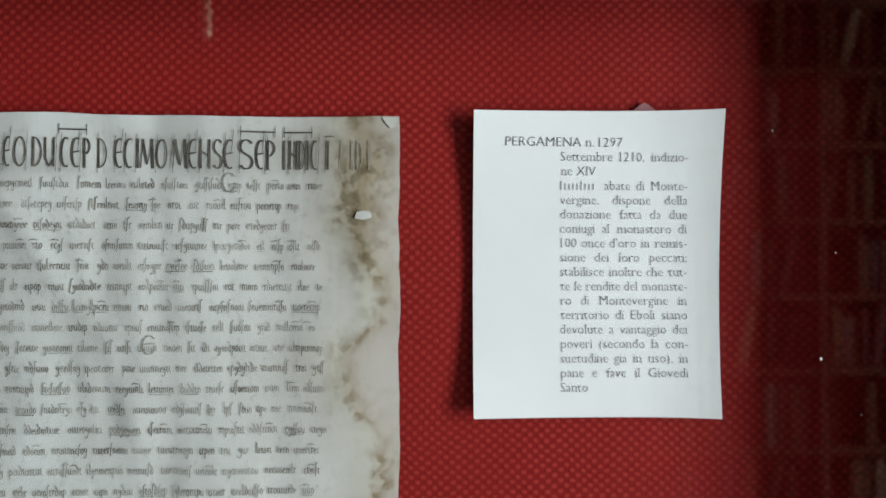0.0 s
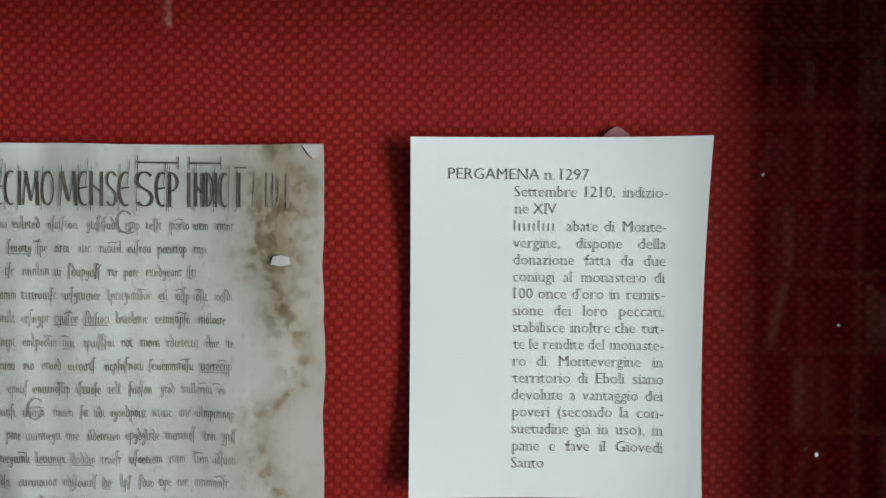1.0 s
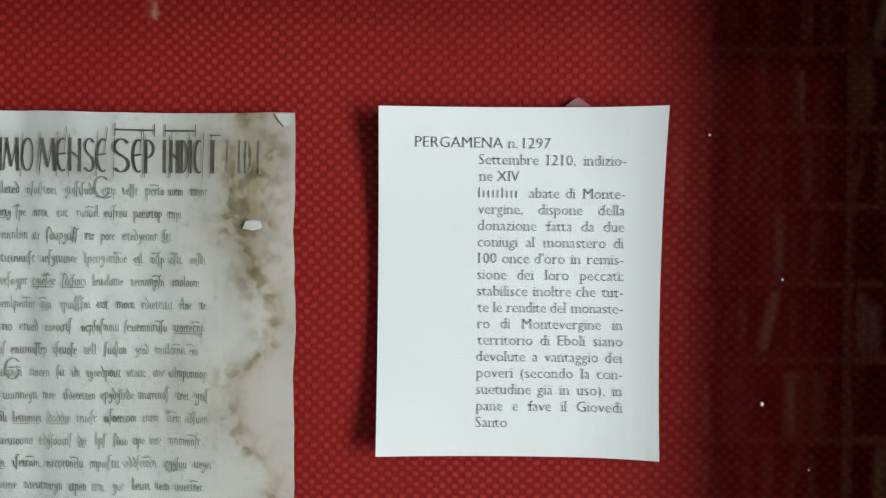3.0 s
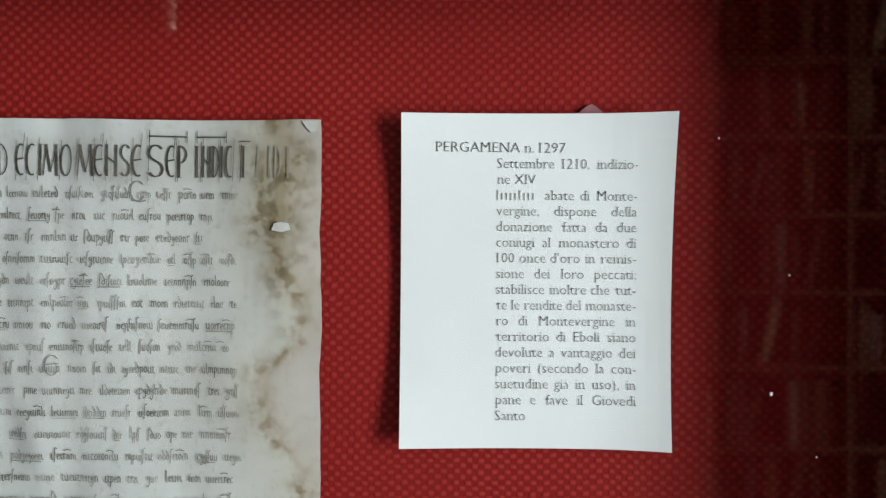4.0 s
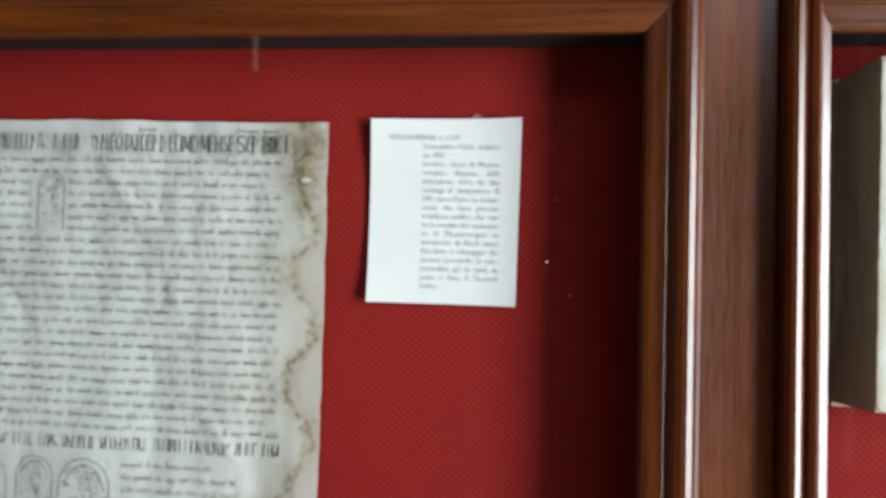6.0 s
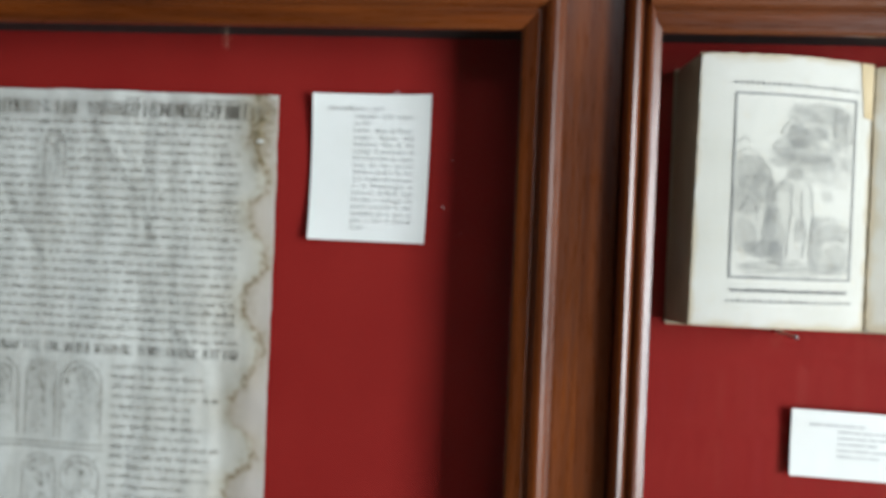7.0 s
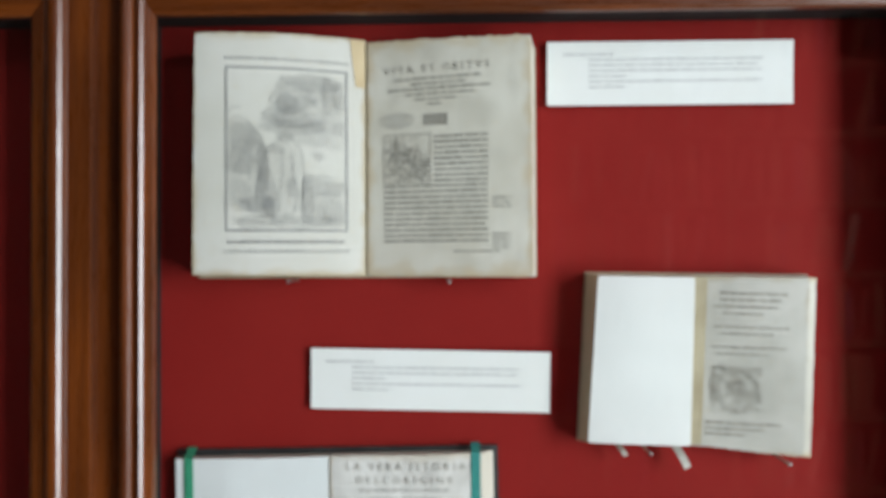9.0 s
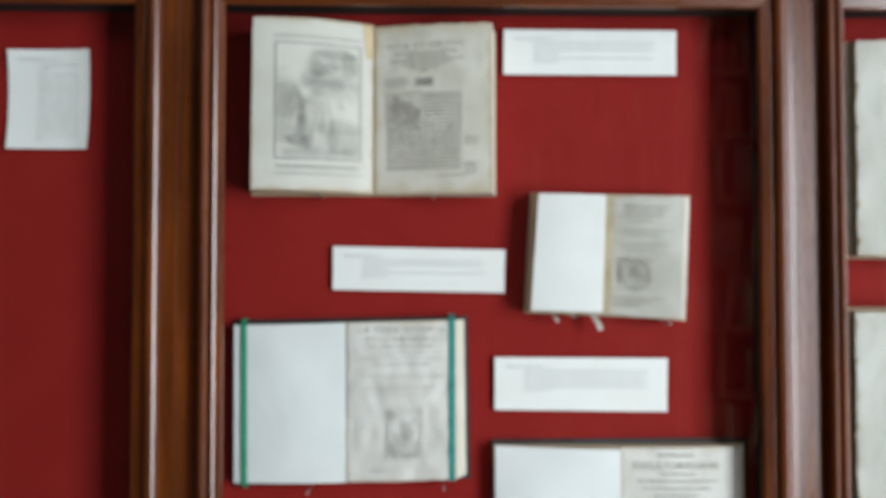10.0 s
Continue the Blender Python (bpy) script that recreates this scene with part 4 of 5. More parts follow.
def book_one():
    book = thing("open_book", "thick open old book with a framed engraving and a title page", "book", "books")
    cover(book, 0.2572, 0.5205, 1.3945, 1.5735, vellum, "worn vellum cover")

    def left(x, z):
        u = min(1, max(0, (x - 0.265) / 0.1235))
        return -0.0376 + 0.0295 * u ** 2.2

    def right(x, z):
        u = min(1, max(0, (x - 0.3895) / 0.125))
        v = (1.573 - z) / 0.177
        return -0.0080 - 0.0290 * u - 0.0016 * math.sin(u * 3.0) + 0.0030 * v * u

    half(book, [(0.2664, 1.5764), (0.3885, 1.5778), (0.3882, 1.3964), (0.2646, 1.3978)], left, [(0.2588, 1.5720), (0.3895, 1.5760), (0.3895, 1.3962), (0.2575, 1.3970)], -0.0030, leaf_edge, page_cream, 2, "left_page", 0.0045, 0.0003)
    half(book, [(0.3902, 1.5762), (0.5132, 1.5724), (0.5142, 1.3952), (0.3902, 1.3962)], right, [(0.3900, 1.5760), (0.5195, 1.5715), (0.5198, 1.3955), (0.3900, 1.3962)], -0.0030, leaf_pale, page_old, 3, "right_page", 0.0025, 0.0007)
    scrap = sheet([(0.3776, 1.5774), (0.3886, 1.5777), (0.3886, 1.5400), (0.3818, 1.5410)], lambda x, z: left(x, z) - 0.0007, 6, 10, 0.0004)
    part("gutter_strip", scrap, tan_paper, book, "tan paper strip in the gutter")
    g = random.Random(5)
    ink = Ink(left, 0.0)
    ink.border(0.2890, 0.3758, 1.4297, 1.5516, 0.0013)
    for z in (1.5568, 1.4140):
        x = 0.2875
        while x < 0.3755:
            ink.poly(((x, z), (x + 0.0030, z + 0.0003), (x + 0.0015, z + g.uniform(0.0018, 0.0028))))
            x += 0.0036
    ink.line(0.2905, 0.3730, 1.4208, 0.0023, g, (0.0006, 0.0018), 0.0008)
    plate = lambda u, v: (0.2902 + 0.0844 * u, 1.5504 - 0.1196 * v)  # noqa: E731

    def shade(u, v, ru, rv, angle, step, w=0.00017):
        """Parallel engraved lines over an oval of the plate."""
        c, sn = math.cos(radians(angle)), math.sin(radians(angle))
        cx, cz = plate(u, v)
        rx, rz = 0.0844 * ru, 0.1196 * rv
        reach = max(rx, rz)
        d = -reach
        while d < reach:
            run = None
            t = -reach
            while t < reach:
                px = t * c - d * sn
                pz = t * sn + d * c + 0.0005 * math.sin(t * 500 + d * 300)
                r = (px / rx) ** 2 + (pz / rz) ** 2
                edge = 1 + 0.55 * noise.noise((px * 90, pz * 90, u * 9))
                here = (cx + px, cz + pz)
                ok = r < edge and 0.2906 < here[0] < 0.3742 and 1.4312 < here[1] < 1.5500
                if ok and run:
                    ink.stroke(*run, *here, w * g.uniform(0.7, 1.3))
                run = here if ok else None
                t += 0.0022
            d += step * 0.55

    # clouds and foliage above, slopes at the side, ground below
    for u, v, ru, rv, angle, step in ((0.72, 0.26, 0.40, 0.20, 12, 0.0040), (0.80, 0.44, 0.24, 0.06, -8, 0.0030), (0.40, 0.30, 0.12, 0.08, 25, 0.0022), (0.14, 0.60, 0.20, 0.30, 60, 0.0042), (0.84, 0.82, 0.24, 0.18, 5, 0.0030), (0.46, 0.70, 0.20, 0.26, 80, 0.0034), (0.60, 0.30, 0.26, 0.07, 8, 0.0015), (0.84, 0.35, 0.22, 0.045, -5, 0.0018), (0.50, 0.22, 0.10, 0.08, 40, 0.0012), (0.72, 0.08, 0.26, 0.07, 70, 0.0016),
                                      (0.90, 0.17, 0.12, 0.11, 80, 0.0018), (0.66, 0.19, 0.12, 0.04, 20, 0.0016), (0.12, 0.42, 0.16, 0.10, 50, 0.0017), (0.10, 0.58, 0.14, 0.10, 75, 0.0018), (0.22, 0.50, 0.09, 0.10, 30, 0.0017),
                                      (0.10, 0.76, 0.13, 0.08, 20, 0.0021), (0.86, 0.74, 0.18, 0.06, 10, 0.0018), (0.88, 0.88, 0.18, 0.08, -15, 0.0021), (0.50, 0.95, 0.55, 0.045, 2, 0.0017),
                                      (0.26, 0.84, 0.16, 0.05, 12, 0.0011), (0.30, 0.62, 0.055, 0.17, 75, 0.0011), (0.36, 0.86, 0.07, 0.08, 65, 0.0012), (0.54, 0.74, 0.045, 0.08, 80, 0.0016), (0.49, 0.43, 0.085, 0.035, 20, 0.0010),
                                      (0.78, 0.54, 0.07, 0.035, 30, 0.0016), (0.58, 0.17, 0.20, 0.10, 35, 0.0030), (0.56, 0.36, 0.30, 0.05, 6, 0.0018), (0.32, 0.76, 0.10, 0.16, 70, 0.0020), (0.68, 0.80, 0.06, 0.16, 85, 0.0016), (0.40, 0.50, 0.09, 0.035, 35, 0.0016)):
        shade(u, v, ru, rv, angle, step)
    # the outline of a plain rounded mound in the middle, of clouds and slopes
    for pts in ([(0.43, 0.43), (0.34, 0.52), (0.27, 0.66), (0.25, 0.80), (0.16, 0.84), (0.24, 0.90), (0.45, 0.93)], [(0.55, 0.44), (0.63, 0.52), (0.66, 0.66), (0.64, 0.82), (0.66, 0.93)], [(0.48, 0.50), (0.47, 0.64), (0.43, 0.80), (0.46, 0.92)],
                [(0.55, 0.52), (0.56, 0.66), (0.60, 0.78), (0.56, 0.92)], [(0.36, 0.24), (0.30, 0.28), (0.36, 0.33), (0.46, 0.36)], [(0.42, 0.14), (0.36, 0.20), (0.44, 0.24)], [(0.48, 0.03), (0.42, 0.10), (0.52, 0.14), (0.62, 0.12)],
                [(0.66, 0.16), (0.74, 0.22), (0.86, 0.28), (0.98, 0.29)], [(0.84, 0.04), (0.80, 0.14), (0.84, 0.24)], [(0.94, 0.06), (0.90, 0.16), (0.94, 0.26)], [(0.0, 0.34), (0.08, 0.30), (0.18, 0.33), (0.28, 0.40), (0.30, 0.50)],
                [(0.02, 0.26), (0.07, 0.23), (0.12, 0.27)], [(0.04, 0.48), (0.14, 0.44), (0.22, 0.48)], [(0.06, 0.64), (0.12, 0.56), (0.20, 0.62), (0.18, 0.72)], [(0.66, 0.70), (0.80, 0.66), (0.98, 0.68)], [(0.72, 0.80), (0.86, 0.76), (0.98, 0.80)],
                [(0.02, 0.86), (0.12, 0.82), (0.22, 0.88)], [(0.05, 0.93), (0.3, 0.96), (0.6, 0.95), (0.95, 0.97)]):
        fine = []
        for (ua, va), (ub, vb) in zip(pts, pts[1:]):
            for k in range(4):
                t = k / 4
                u, v = ua + (ub - ua) * t, va + (vb - va) * t
                fine.append(plate(u + 0.018 * noise.noise((u * 14, v * 14, 1.0)), v + 0.012 * noise.noise((u * 14, v * 14, 5.0))))
        ink.pen(fine, 0.00042, 0.6)
    ink.put("engraving", ink_plate, book, "grey engraved plate in a ruled border")
    ink = Ink(right, 0.8, (0.4040, 1.549))
    ink.text("V I T A, _ E T _ O B I T V S", 0.4035, 1.5495, 0.0056, 0.0800, weight=0.008)
    ink.put("title", ink_book, book, "dark spaced capital title")
    ink = Ink(right, 0.8, (0.4040, 1.549))
    for k, (xa, xb) in enumerate(((0.411, 0.477), (0.424, 0.466), (0.406, 0.484), (0.420, 0.472), (0.427, 0.460), (0.437, 0.449))):
        ink.line(xa, xb, 1.5438 - 0.0039 * k, 0.0017, g)
    ink.put("title_print", ink_book, book, "printed title lines")
    ink = Ink(right, 0.2, (0.4040, 1.50))
    for xa, xb, z0, dz, n in ((0.4418, 0.4822, 1.4998, 0.00415, 9), (0.4030, 0.4815, 1.4628, 0.00415, 11)):
        for k in range(n):
            ink.line(xa, xb, z0 - dz * k, 0.0019, g, (0.006, 0.014), 0.0009)
    for z0, n in ((1.4530, 3), (1.4260, 4)):
        for k in range(n):
            ink.line(0.4850, 0.5000 - g.uniform(0, 0.003), z0 - 0.0032 * k, 0.0013, g)
    ink.line(0.456, 0.490, 1.4135, 0.0013, g)
    ink.put("body_print", ink_book, book, "dense printed lines")
    ink = Ink(right, 0.0)
    ink.border(0.4030, 0.4395, 1.4660, 1.5035, 0.0008)
    ink.hatch(0.4038, 0.4388, 1.4668, 1.5028, [(0.2, 0.3, 0.18, 0.3, 0.9), (0.5, 0.5, 0.3, 0.3, 0.7), (0.8, 0.7, 0.2, 0.25, 0.9), (0.5, 0.9, 0.5, 0.1, 0.8)], 480, g, 0.0005, 0.004)
    ink.put("ornamental_initial", ink_book, book, "dark ornamented square initial")
    ink = Ink(right, 0.0)
    for r in (1.0, 0.86):
        ink.ring(0.4140, 1.5140, 0.0130 * r, 0.0056 * r, 0.0004)
    for k in range(5):
        ink.bar(0.4055, 0.4225, 1.5105 + 0.0016 * k, 1.5111 + 0.0016 * k)
    ink.put("oval_stamp", ink_grey, book, "grey oval ink stamp")
    ink = Ink(right, 0.0)
    for k in range(7):
        ink.bar(0.4340 + 0.0027 * k, 0.4359 + 0.0027 * k, 1.5098, 1.5178)
    ink.bar(0.4335, 0.4525, 1.5094, 1.5104)
    ink.bar(0.4335, 0.4525, 1.5170, 1.5180)
    ink.put("square_stamp", ink_book, book, "small dark oblong stamp")
    pins(((0.3348, 1.3925), (0.4530, 1.3920)))


def book_two():
    book = thing("open_book", "small open book with a blank white page and grey ties", "book", "books")
    q = [(0.5576, 1.3982), (0.7268, 1.3955), (0.7208, 1.2612), (0.5502, 1.2690)]
    part("cover", sheet(q, lambda x, z: -0.0028, 2, 2, back=(q, -0.0003)), vellum, book, "worn vellum cover")
    left = lambda x, z: -0.0262 - 0.0012 * math.sin(min(1, max(0, (x - 0.556) / 0.076)) * 3.14)  # noqa: E731

    def right(x, z):
        u = min(1, max(0, (x - 0.632) / 0.09))
        return -0.0150 - 0.0075 * math.sin(u * 1.9) - 0.001 * u

    half(book, [(0.5630, 1.3957), (0.6345, 1.3942), (0.6298, 1.2702), (0.5547, 1.2727)], left, [(0.5586, 1.3972), (0.6340, 1.3960), (0.6290, 1.2690), (0.5510, 1.2695)], -0.0030, leaf_edge, page_bone, 4, "left_page", 0.002)
    half(book, [(0.6360, 1.3950), (0.7192, 1.3933), (0.7130, 1.2616), (0.6305, 1.2690)], right, [(0.6340, 1.3960), (0.7262, 1.3950), (0.7200, 1.2625), (0.6290, 1.2690)], -0.0030, leaf_pale, page_dim, 6, "right_page", 0.0, 0.0005)
    strip = sheet([(0.6352, 1.3946), (0.6462, 1.3946), (0.6402, 1.2690), (0.6302, 1.2696)], lambda x, z: right(x, z) - 0.0012, 4, 10, 0.0004)
    part("stub", strip, vellum, book, "narrow olive stub of a leaf in the gutter")
    g = random.Random(8)
    ink = Ink(right, -1.8, (0.6539, 1.384))
    for k, (xa, xb) in enumerate(((0.655, 0.703), (0.655, 0.699), (0.650, 0.696), (0.658, 0.686), (0.0, 0.0), (0.651, 0.705), (0.656, 0.693), (0.0, 0.0), (0.651, 0.703), (0.653, 0.690))):
        if xb:
            ink.line(xa, xb, 1.3815 - 0.0050 * k, 0.0020 if k < 3 else 0.0015, g)
    for k in range(3):
        ink.line(0.6465, 0.700 - 0.012 * k, 1.2850 - 0.0042 * k, 0.0019, g)
    for r in (1.0, 0.84):
        ink.ring(0.6680, 1.3105, 0.0150 * r, 0.0160 * r, 0.0006)
    ink.hatch(0.6484, 0.6862, 1.2926, 1.3284, [(0.5, 0.45, 0.2, 0.26, 0.8), (0.06, 0.4, 0.08, 0.4, 0.9), (0.5, 0.06, 0.45, 0.07, 0.8), (0.94, 0.5, 0.06, 0.45, 0.4), (0.5, 0.92, 0.3, 0.06, 0.5)], 520, g, 0.0004, 0.003)
    ink.put("title_print", ink_book, book, "faded grey print with a small ornament")
    lip = sheet([(0.7190, 1.3936), (0.7246, 1.3934), (0.7184, 1.2612), (0.7128, 1.2616)], lambda x, z: right(x, z) + 0.0004, 3, 20, 0.0004, ragged=0.0003, seed=9)
    part("under_leaf", lip, page_old, book, "pale edge of the leaf below")
    for x0, x1, z0, z1, w, n in ((0.5795, 0.5850, 1.2680, 1.2600, 0.0035, 5), (0.6215, 0.6310, 1.2690, 1.2510, 0.0052, 8)):
        bm = bmesh.new()
        rows = []
        for k in range(n + 1):
            t = k / n
            x, z = x0 + (x1 - x0) * t, z0 + (z1 - z0) * t
            y = -0.012 - 0.006 * math.sin(t * 2.6)
            rows.append([bm.verts.new((x + sx * w / 2, y + dy, z + sx * w * 0.2)) for sx, dy in ((-1, 0), (1, 0.0006), (1, 0.0012), (-1, 0.0006))])
        for a, b in zip(rows, rows[1:]):
            for i in range(4):
                bm.faces.new((a[i], a[(i + 1) % 4], b[(i + 1) % 4], b[i]))
        bm.faces.new(rows[0])
        bm.faces.new(rows[-1])
        part("tie", bm, tape, book, "grey cotton tape tie")
    pins(((0.5984, 1.2665), (0.6981, 1.2592)))


def ribbon(book, xa, xb, zt, zb, w, Y, mat, label, pt, pb):
    bm = bmesh.new()
    rows = []
    levels = [zt, pt + 0.0009] + [pt + 0.0006 + (pb - pt - 0.0012) * k / 12 for k in range(13)] + [pb - 0.0009, zb]
    for k, z in enumerate(levels):
        x = xa + (xb - xa) * (zt - z) / (zt - zb)
        y = Y(x, min(pt, max(pb, z))) - 0.0010
        if k in (0, len(levels) - 1):
            y = -0.0046
        elif k in (1, len(levels) - 2):
            y += 0.0006
        rows.append([bm.verts.new((x + sx * w / 2, y + dy, z)) for sx, dy in ((-1, 0), (1, 0), (1, 0.0006), (-1, 0.0006))])
    for a, b in zip(rows, rows[1:]):
        for i in range(4):
            bm.faces.new((a[i], a[(i + 1) % 4], b[(i + 1) % 4], b[i]))
    bm.faces.new(rows[0])
    bm.faces.new(rows[-1])
    part("ribbon", bm, mat, book, label)


def book_three():
    book = thing("open_book", "open black-covered book held by two green ribbons, one page blank", "book", "books")
    q = [(0.2412, 1.2615), (0.4893, 1.2652), (0.4922, 1.0928), (0.2420, 1.0868)]
    part("cover", sheet(q, lambda x, z: -0.0035, 2, 2, back=(q, -0.0003)), black_cover, book, "black board cover")
    wave = lambda x, z: 0.0005 * (noise.noise((x * 30, z * 22, 4.0)) + 0.5 * noise.noise((x * 75, z * 60, 7.0)))  # noqa: E731

    def left(x, z):
        u = min(1, max(0, (x - 0.2425) / 0.118))
        return -0.0125 - 0.0035 * math.sin(u * 2.7) + wave(x, z)

    def right(x, z):
        u = min(1, max(0, (x - 0.3615) / 0.115))
        return -0.0125 - 0.0050 * math.sin(0.3 + u * 2.3) + wave(x, z) * 3.6

    half(book, [(0.2432, 1.2569), (0.3603, 1.2592), (0.3612, 1.0922), (0.2440, 1.0924)], left, [(0.2400, 1.2566), (0.3603, 1.2590), (0.3612, 1.0922), (0.2408, 1.0915)], -0.0038, leaf_pale, page_white, 12, "left_page")
    half(book, [(0.3617, 1.2596), (0.4770, 1.2622), (0.4775, 1.0955), (0.3620, 1.0926)], right, [(0.3610, 1.2592), (0.4856, 1.2615), (0.4880, 1.0975), (0.3612, 1.0925)], -0.0038, leaf_pale, page_grey, 13, "right_page", 0.0, 0.0004)
    g = random.Random(21)
    ink = Ink(right, 0.5, (0.3726, 1.2502))
    ink.text("L A _ V E R A _ I S T O R I A", 0.3735, 1.2492, 0.0058, 0.0910, weight=0.005)
    ink.text("D E L L' O R I G I N E", 0.3820, 1.2395, 0.0048, 0.0720, weight=0.003)
    ink.put("title", ink_book, book, "grey capital title")
    ink = Ink(right, 0.5, (0.3726, 1.2502))
    for k, (xa, xb) in enumerate(((0.384, 0.452), (0.392, 0.446), (0.374, 0.464), (0.390, 0.450), (0.0, 0.0), (0.378, 0.464), (0.0, 0.0), (0.380, 0.456), (0.386, 0.448))):
        if xb:
            ink.line(xa, xb, 1.2335 - 0.0062 * k, 0.0010 if k % 3 else 0.0017, g, (0.002, 0.008))
    ink.border(0.4011, 0.4401, 1.1166, 1.1692, 0.0008)
    ink.ring(0.4206, 1.1430, 0.0172, 0.0225, 0.0009)
    ink.hatch(0.4018, 0.4394, 1.1172, 1.1686, [(0.5, 0.5, 0.2, 0.24, 0.75), (0.1, 0.1, 0.1, 0.12, 0.9), (0.9, 0.1, 0.1, 0.12, 0.9), (0.5, 0.92, 0.5, 0.06, 0.9), (0.1, 0.8, 0.1, 0.1, 0.8), (0.9, 0.8, 0.1, 0.1, 0.8)], 620, g, 0.0004, 0.004)
    ink.line(0.384, 0.405, 1.1045, 0.0016, g)
    ink.put("title_print", ink_grey, book, "pale grey title print with a framed ornament")
    ribbon(book, 0.2535, 0.2548, 1.2640, 1.0850, 0.0066, left, green, "bright green cloth ribbon", 1.2572, 1.0922)
    ribbon(book, 0.4720, 0.4722, 1.2680, 1.0905, 0.0068, right, teal, "blue-green cloth ribbon", 1.2622, 1.0952)
    pins(((0.3235, 1.0872), (0.4630, 1.0905)))


def book_four():
    book = thing("open_book", "open black-covered book with a blank page beside a title page", "book", "books")
    cover(book, 0.5150, 0.7895, 0.955, 1.1335, black_cover, "black board cover", -0.0035)

    def left(x, z):
        u = min(1, max(0, (x - 0.518) / 0.132))
        return -0.0160 - 0.004 * math.sin(u * 2.8)

    def right(x, z):
        u = min(1, max(0, (x - 0.651) / 0.132))
        return -0.0150 - 0.005 * math.sin(u * 2.4)

    half(book, [(0.5178, 1.1305), (0.6502, 1.1252), (0.6502, 0.960), (0.5178, 0.962)], left, [(0.5168, 1.1290), (0.6505, 1.1280), (0.6505, 0.959), (0.5168, 0.960)], -0.0038, leaf_edge, page_white, 31, "left_page")
    half(book, [(0.6512, 1.1270), (0.7800, 1.1288), (0.7800, 0.962), (0.6512, 0.960)], right, [(0.6508, 1.1280), (0.7872, 1.1285), (0.7872, 0.960), (0.6508, 0.960)], -0.0038, leaf_edge, page_grey, 32, "right_page", 0.0, 0.0004)
    g = random.Random(33)
    ink = Ink(right, 0.3, (0.66, 1.11))
    ink.line(0.6895, 0.7270, 1.1180, 0.0024, g, (0.003, 0.006))
    ink.text("DELL'ORIGINE", 0.6640, 1.1050, 0.0070, 0.0900, weight=0.008)
    ink.put("title", ink_book, book, "grey capital title")
    ink = Ink(right, 0.3, (0.66, 1.11))
    for k, (xa, xb) in enumerate(((0.690, 0.728), (0.668, 0.752), (0.674, 0.745), (0.684, 0.735), (0.670, 0.750), (0.690, 0.730))):
        ink.line(xa, xb, 1.0985 - 0.0075 * k, 0.0024, g)
    ink.put("title_print", ink_grey, book, "pale grey title print")
    pins(((0.580, 0.9535), (0.720, 0.9535)))


def side_book(x0, x1, zt, zb, label, seed):
    """A thick open book in the third bay with worn, uneven leaf edges."""
    book = thing("open_book", label, "book", "books")
    cover(book, x0 - 0.003, x1, zb - 0.001, zt + 0.001, vellum, "worn vellum cover")
    face = lambda x, z: -0.0290 - 0.003 * math.sin(min(1, max(0, (x - x0) / 0.14)) * 2.8) + 0.0006 * noise.noise((x * 40, z * 40, seed))  # noqa: E731
    mid = (x0 + x1) / 2
    half(book, [(x0 + 0.007, zt - 0.003), (mid, zt), (mid, zb), (x0 + 0.006, zb + 0.002)], face, [(x0, zt), (mid, zt), (mid, zb), (x0, zb)], -0.0030, leaf_edge, page_side, seed, "left_page", 0.0, 0.0012)
    half(book, [(mid + 0.001, zt), (x1 - 0.008, zt - 0.003), (x1 - 0.008, zb + 0.002), (mid + 0.001, zb)], lambda x, z: -0.029, [(mid, zt), (x1, zt), (x1, zb), (mid, zb)], -0.0030, leaf_edge, page_side, seed + 1, "right_page", 0.0, 0.0008)
    fold = sheet([(x0 + 0.0005, zt - 0.001), (x0 + 0.0050, zt - 0.002), (x0 + 0.0040, zb + 0.002), (x0 - 0.0005, zb + 0.001)], lambda x, z: -0.020 + 0.002 * noise.noise((x * 50, z * 60, 2.0)), 3, 26, 0.0006, ragged=0.0009, seed=seed + 5)
    part("loose_leaf", fold, page_old, book, "worn projecting leaf edge")
    bm = bmesh.new()
    g = random.Random(seed)
    for k in range(6):
        z = zt - 0.02 - (zt - zb - 0.04) * (k + g.uniform(-0.2, 0.2)) / 5
        box(bm, x0 + 0.008, x0 + 0.0105, -0.0312, -0.0305, z, z + g.uniform(0.002, 0.006))
    tagged(part("worm_holes", bm, leaf_edge, book, "small brown worn spots"), kind="stuff")
    pins(((x0 + 0.06, zb - 0.002), (x0 + 0.16, zb - 0.002)))


book_one()
book_two()
book_three()
book_four()
side_book(0.8945, 1.150, 1.5610, 1.3280, "large open old book with uneven worn cream leaves", 41)
side_book(0.8900, 1.140, 1.2730, 1.0500, "open old book with worn cream leaves in the lower row", 47)

# ---- bookcase along the far wall, seen mirrored in the glass ----
shelf_wood = mottled("bookcase_wood", (0.020, 0.009, 0.004), (0.034, 0.015, 0.006), 8, 0.9, (0.5, 6, 6), fine=0.0004, fine_scale=60)
shelf_wood.node_tree.nodes["Principled BSDF"].inputs["Specular IOR Level"].default_value = 0.1


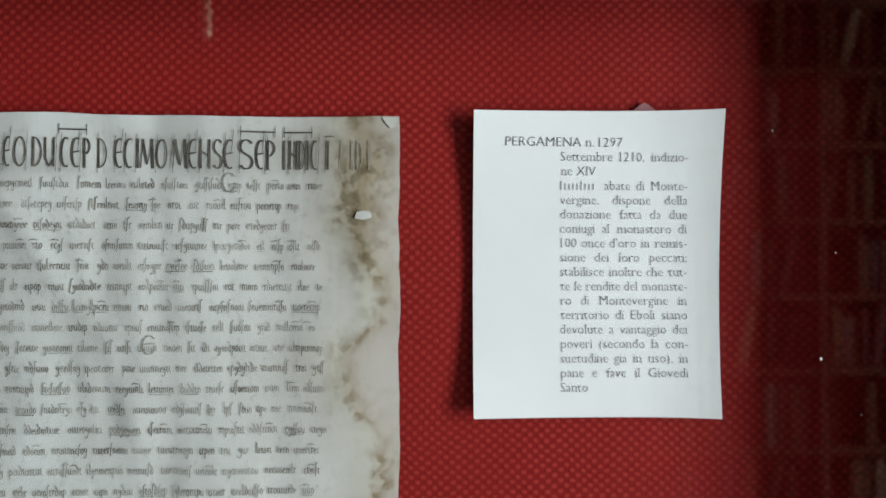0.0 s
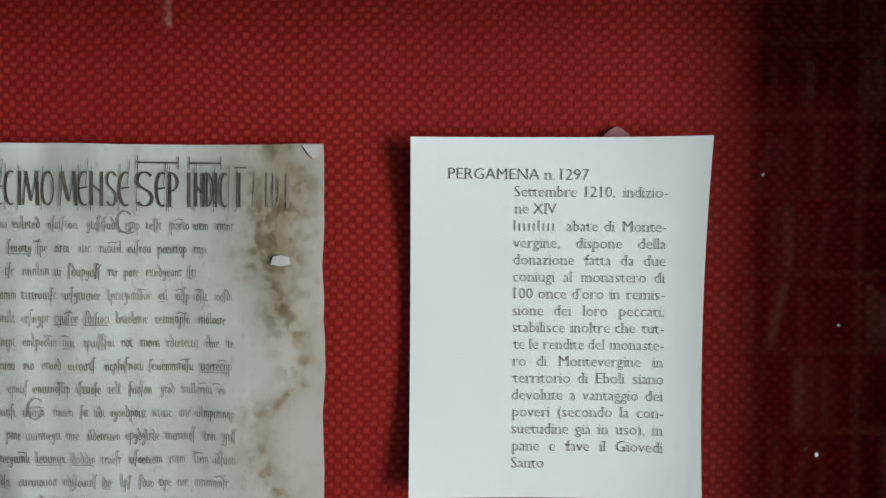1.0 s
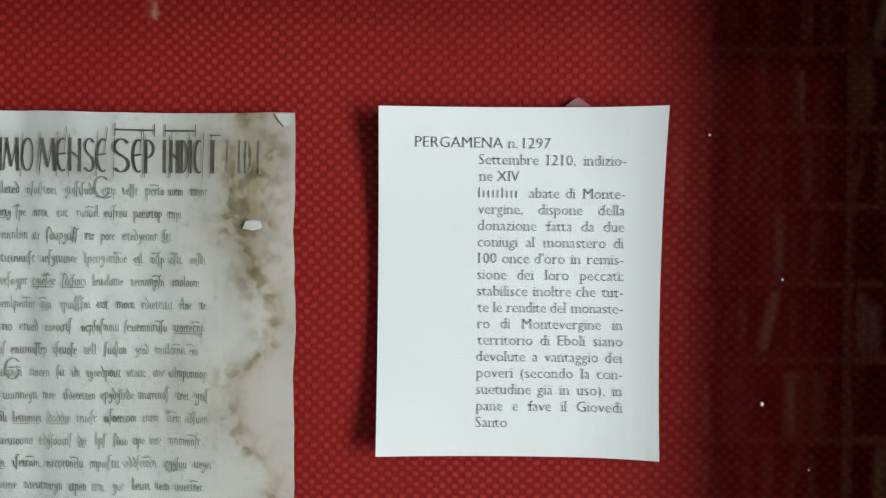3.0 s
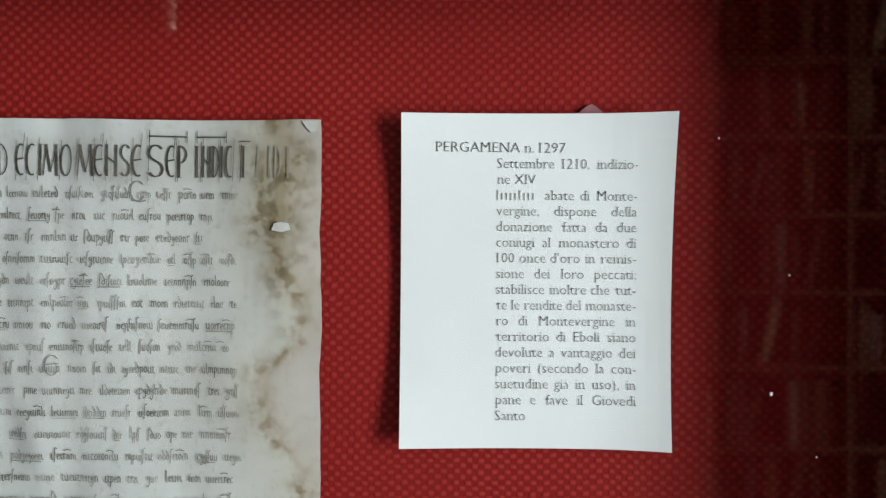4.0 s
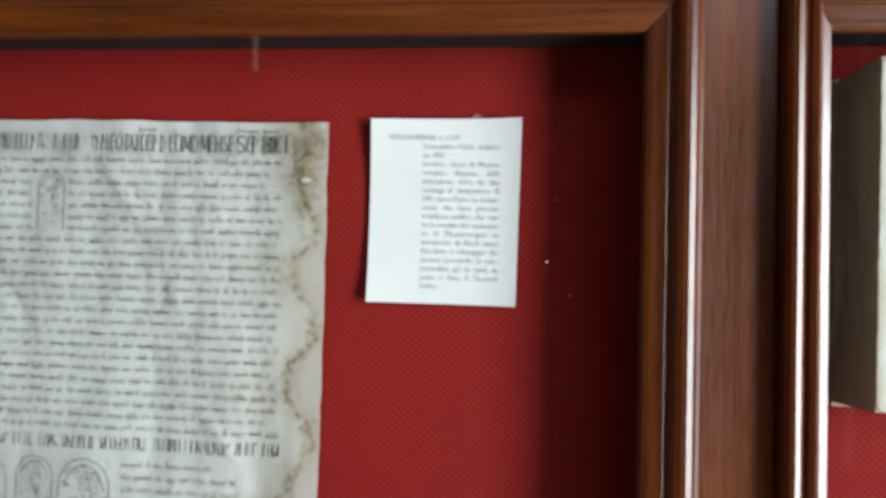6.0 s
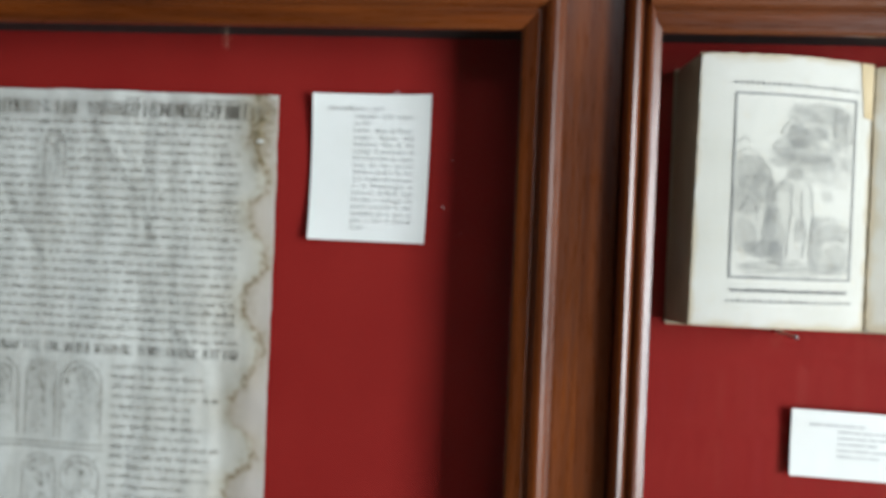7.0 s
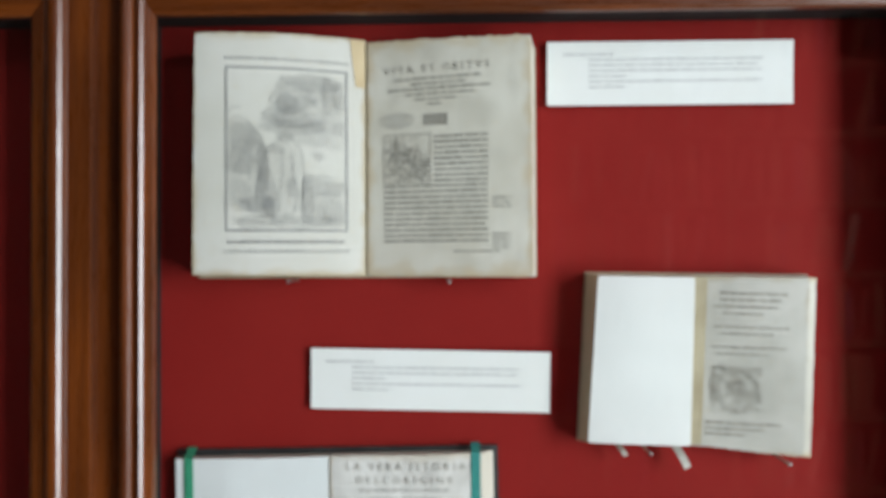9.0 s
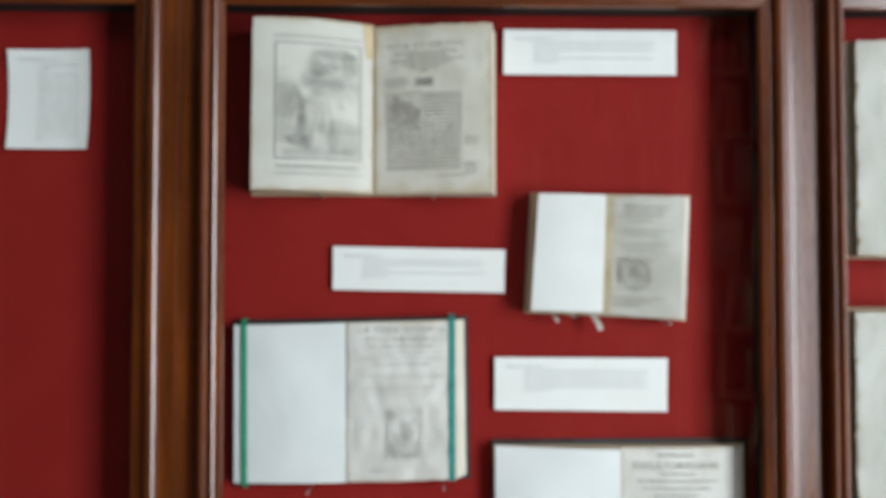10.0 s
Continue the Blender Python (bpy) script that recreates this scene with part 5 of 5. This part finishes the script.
def leather_material():
    m, n, l, p = material("old_bindings", (0.03, 0.015, 0.008), 0.92)
    p.inputs["Specular IOR Level"].default_value = 0.1
    info = n.new("ShaderNodeObjectInfo")
    ramp = n.new("ShaderNodeValToRGB")
    e = ramp.color_ramp.elements
    e[0].color, e[1].color = (0.035, 0.015, 0.005, 1), (0.085, 0.062, 0.034, 1)
    for at, c in ((0.25, (0.018, 0.008, 0.004)), (0.45, (0.042, 0.022, 0.009)), (0.6, (0.018, 0.018, 0.008)), (0.72, (0.036, 0.009, 0.005)), (0.84, (0.020, 0.014, 0.024))):
        e.new(at).color = (*c, 1)
    l.new(info.outputs["Random"], ramp.inputs[0])
    l.new(mix(n, l, calc(n, l, "MULTIPLY", grain(n, l, 40.0), 0.4), ramp.outputs[0], (0.015, 0.010, 0.007)), p.inputs["Base Color"])
    bump(n, l, p, grain(n, l, 300.0), 0.0004)
    return m


binding = leather_material()
BC_X = (0.78, 1.63, 2.36)
BC_Z = (0.10, 0.42, 0.73, 1.05, 1.35, 1.655, 1.965, 2.27, 2.56)
BC_Y0, BC_Y1 = -3.015, -2.72
bookcase = thing("bookcase", "tall brown wooden bookcase full of old books against the wall", "bookcase")
boxed("back_panel", shelf_wood, bookcase, BC_X[0], BC_X[-1], BC_Y0, BC_Y0 + 0.012, 0.0, 2.62)
for x in BC_X:
    boxed("upright", shelf_wood, bookcase, x - 0.014, x + 0.014, BC_Y0 + 0.0125, BC_Y1, 0.0, 2.62, 0.002)
for xa, xb in zip(BC_X, BC_X[1:]):
    for z in BC_Z:
        boxed("shelf", shelf_wood, bookcase, xa + 0.0145, xb - 0.0145, BC_Y0 + 0.0125, BC_Y1 - 0.004, z - 0.022, z, 0.002)
boxed("crown_board", shelf_wood, bookcase, BC_X[0] - 0.03, BC_X[-1] + 0.03, BC_Y0, BC_Y1 + 0.03, 2.621, 2.67, 0.006)


def bound_volume(w, h, d):
    """A closed book on end: rounded spine with raised bands, its foot at the origin."""
    bm = bmesh.new()
    ring = [(-w / 2, 0.0)] + [(-w / 2 * math.cos(math.pi * k / 6), d + w * 0.18 * math.sin(math.pi * k / 6)) for k in range(7)] + [(w / 2, 0.0)]
    levels = [0.0]
    for k in range(1, 5):
        levels += [h * k / 5 - 0.004, h * k / 5, h * k / 5 + 0.004]
    levels.append(h)
    rows = []
    for i, z in enumerate(levels):
        out = 0.003 if 0 < i < len(levels) - 1 and i % 3 == 2 else 0.0
        rows.append([bm.verts.new((x, y + (out if y >= d else 0.0), z)) for x, y in ring])
    for a, b in zip(rows, rows[1:]):
        for i in range(len(ring)):
            j = (i + 1) % len(ring)
            bm.faces.new((a[i], a[j], b[j], b[i]))
    bm.faces.new(rows[0])
    bm.faces.new(rows[-1])
    bmesh.ops.recalc_face_normals(bm, faces=bm.faces)
    me = bpy.data.meshes.new("book")
    bm.to_mesh(me)
    bm.free()
    me.materials.append(binding)
    return me


VOLUMES = [(w, h, bound_volume(w, h, d)) for w, h, d in ((0.022, 0.19, 0.13), (0.03, 0.22, 0.15), (0.04, 0.25, 0.17), (0.05, 0.26, 0.18), (0.034, 0.20, 0.14), (0.026, 0.24, 0.16))]
g = random.Random(77)
for xa, xb in zip(BC_X, BC_X[1:]):
    for z in BC_Z[1:-1]:
        x = xa + 0.02
        while True:
            w, h, me = g.choice(VOLUMES)
            lean = g.uniform(8, 15) if g.random() < 0.16 else 0.0
            room = w * math.cos(radians(lean)) + h * math.sin(radians(lean)) + 0.002
            if x + room > xb - 0.02:
                break
            vol = tagged(new("book", me), "old leather-bound volume standing on a bookcase shelf", "book", "shelved books")
            vol.matrix_world = pose(x + w / 2 * math.cos(radians(lean)) + 0.001, BC_Y0 + 0.05 + g.uniform(0, 0.03), z + 0.0006 + w / 2 * math.sin(radians(lean)), 0, lean, 0)
            x += room
            if g.random() < 0.10:
                x += g.uniform(0.03, 0.12)

# ---- small things ----
pendant = thing("hanging_rod", "thin brass rod hanging from the ceiling in front of the cabinet", "rod")
ROD_X, ROD_Y, ROD_Z = -0.149, -0.285, 1.640
bm = bmesh.new()
bmesh.ops.create_cone(bm, cap_ends=True, segments=20, radius1=0.0034, radius2=0.0034, depth=RZ - 0.0121 - ROD_Z, matrix=pose(ROD_X, ROD_Y, (RZ - 0.0121 + ROD_Z) / 2))
part("shaft", bm, brass, pendant, smooth=True)
bm = bmesh.new()
bmesh.ops.create_uvsphere(bm, u_segments=20, v_segments=12, radius=0.0036, matrix=Matrix.Translation((ROD_X, ROD_Y, ROD_Z)) @ Matrix.Diagonal((1, 1, 1.4, 1)))
part("tip", bm, brass, pendant, smooth=True)
bm = bmesh.new()
bmesh.ops.create_cone(bm, cap_ends=True, segments=28, radius1=0.012, radius2=0.035, depth=0.012, matrix=pose(ROD_X, ROD_Y, RZ - 0.0061))
part("ceiling_cap", bm, brass, pendant, smooth=False)
for x, z, r in ((0.1008, 1.4688, 0.0005), (0.1055, 1.5005, 0.00026), (0.0865, 1.5370, 0.00024), (0.1130, 1.452, 0.0002)):
    fleck = thing("dust_fleck", "tiny pale fleck stuck to the cabinet glass", "fleck", "dust flecks")
    bm = bmesh.new()
    bmesh.ops.create_icosphere(bm, subdivisions=2, radius=r, matrix=Matrix.Translation((x, GLASS_Y - 0.0013, z)) @ Matrix.Diagonal((0.8, 0.3, 1.2, 1)))
    for v in bm.verts:
        v.co += Vector((noise.noise(v.co * 3000), 0, noise.noise(v.co * 2500))) * r * 0.4
    part("grain", bm, dust, fleck)
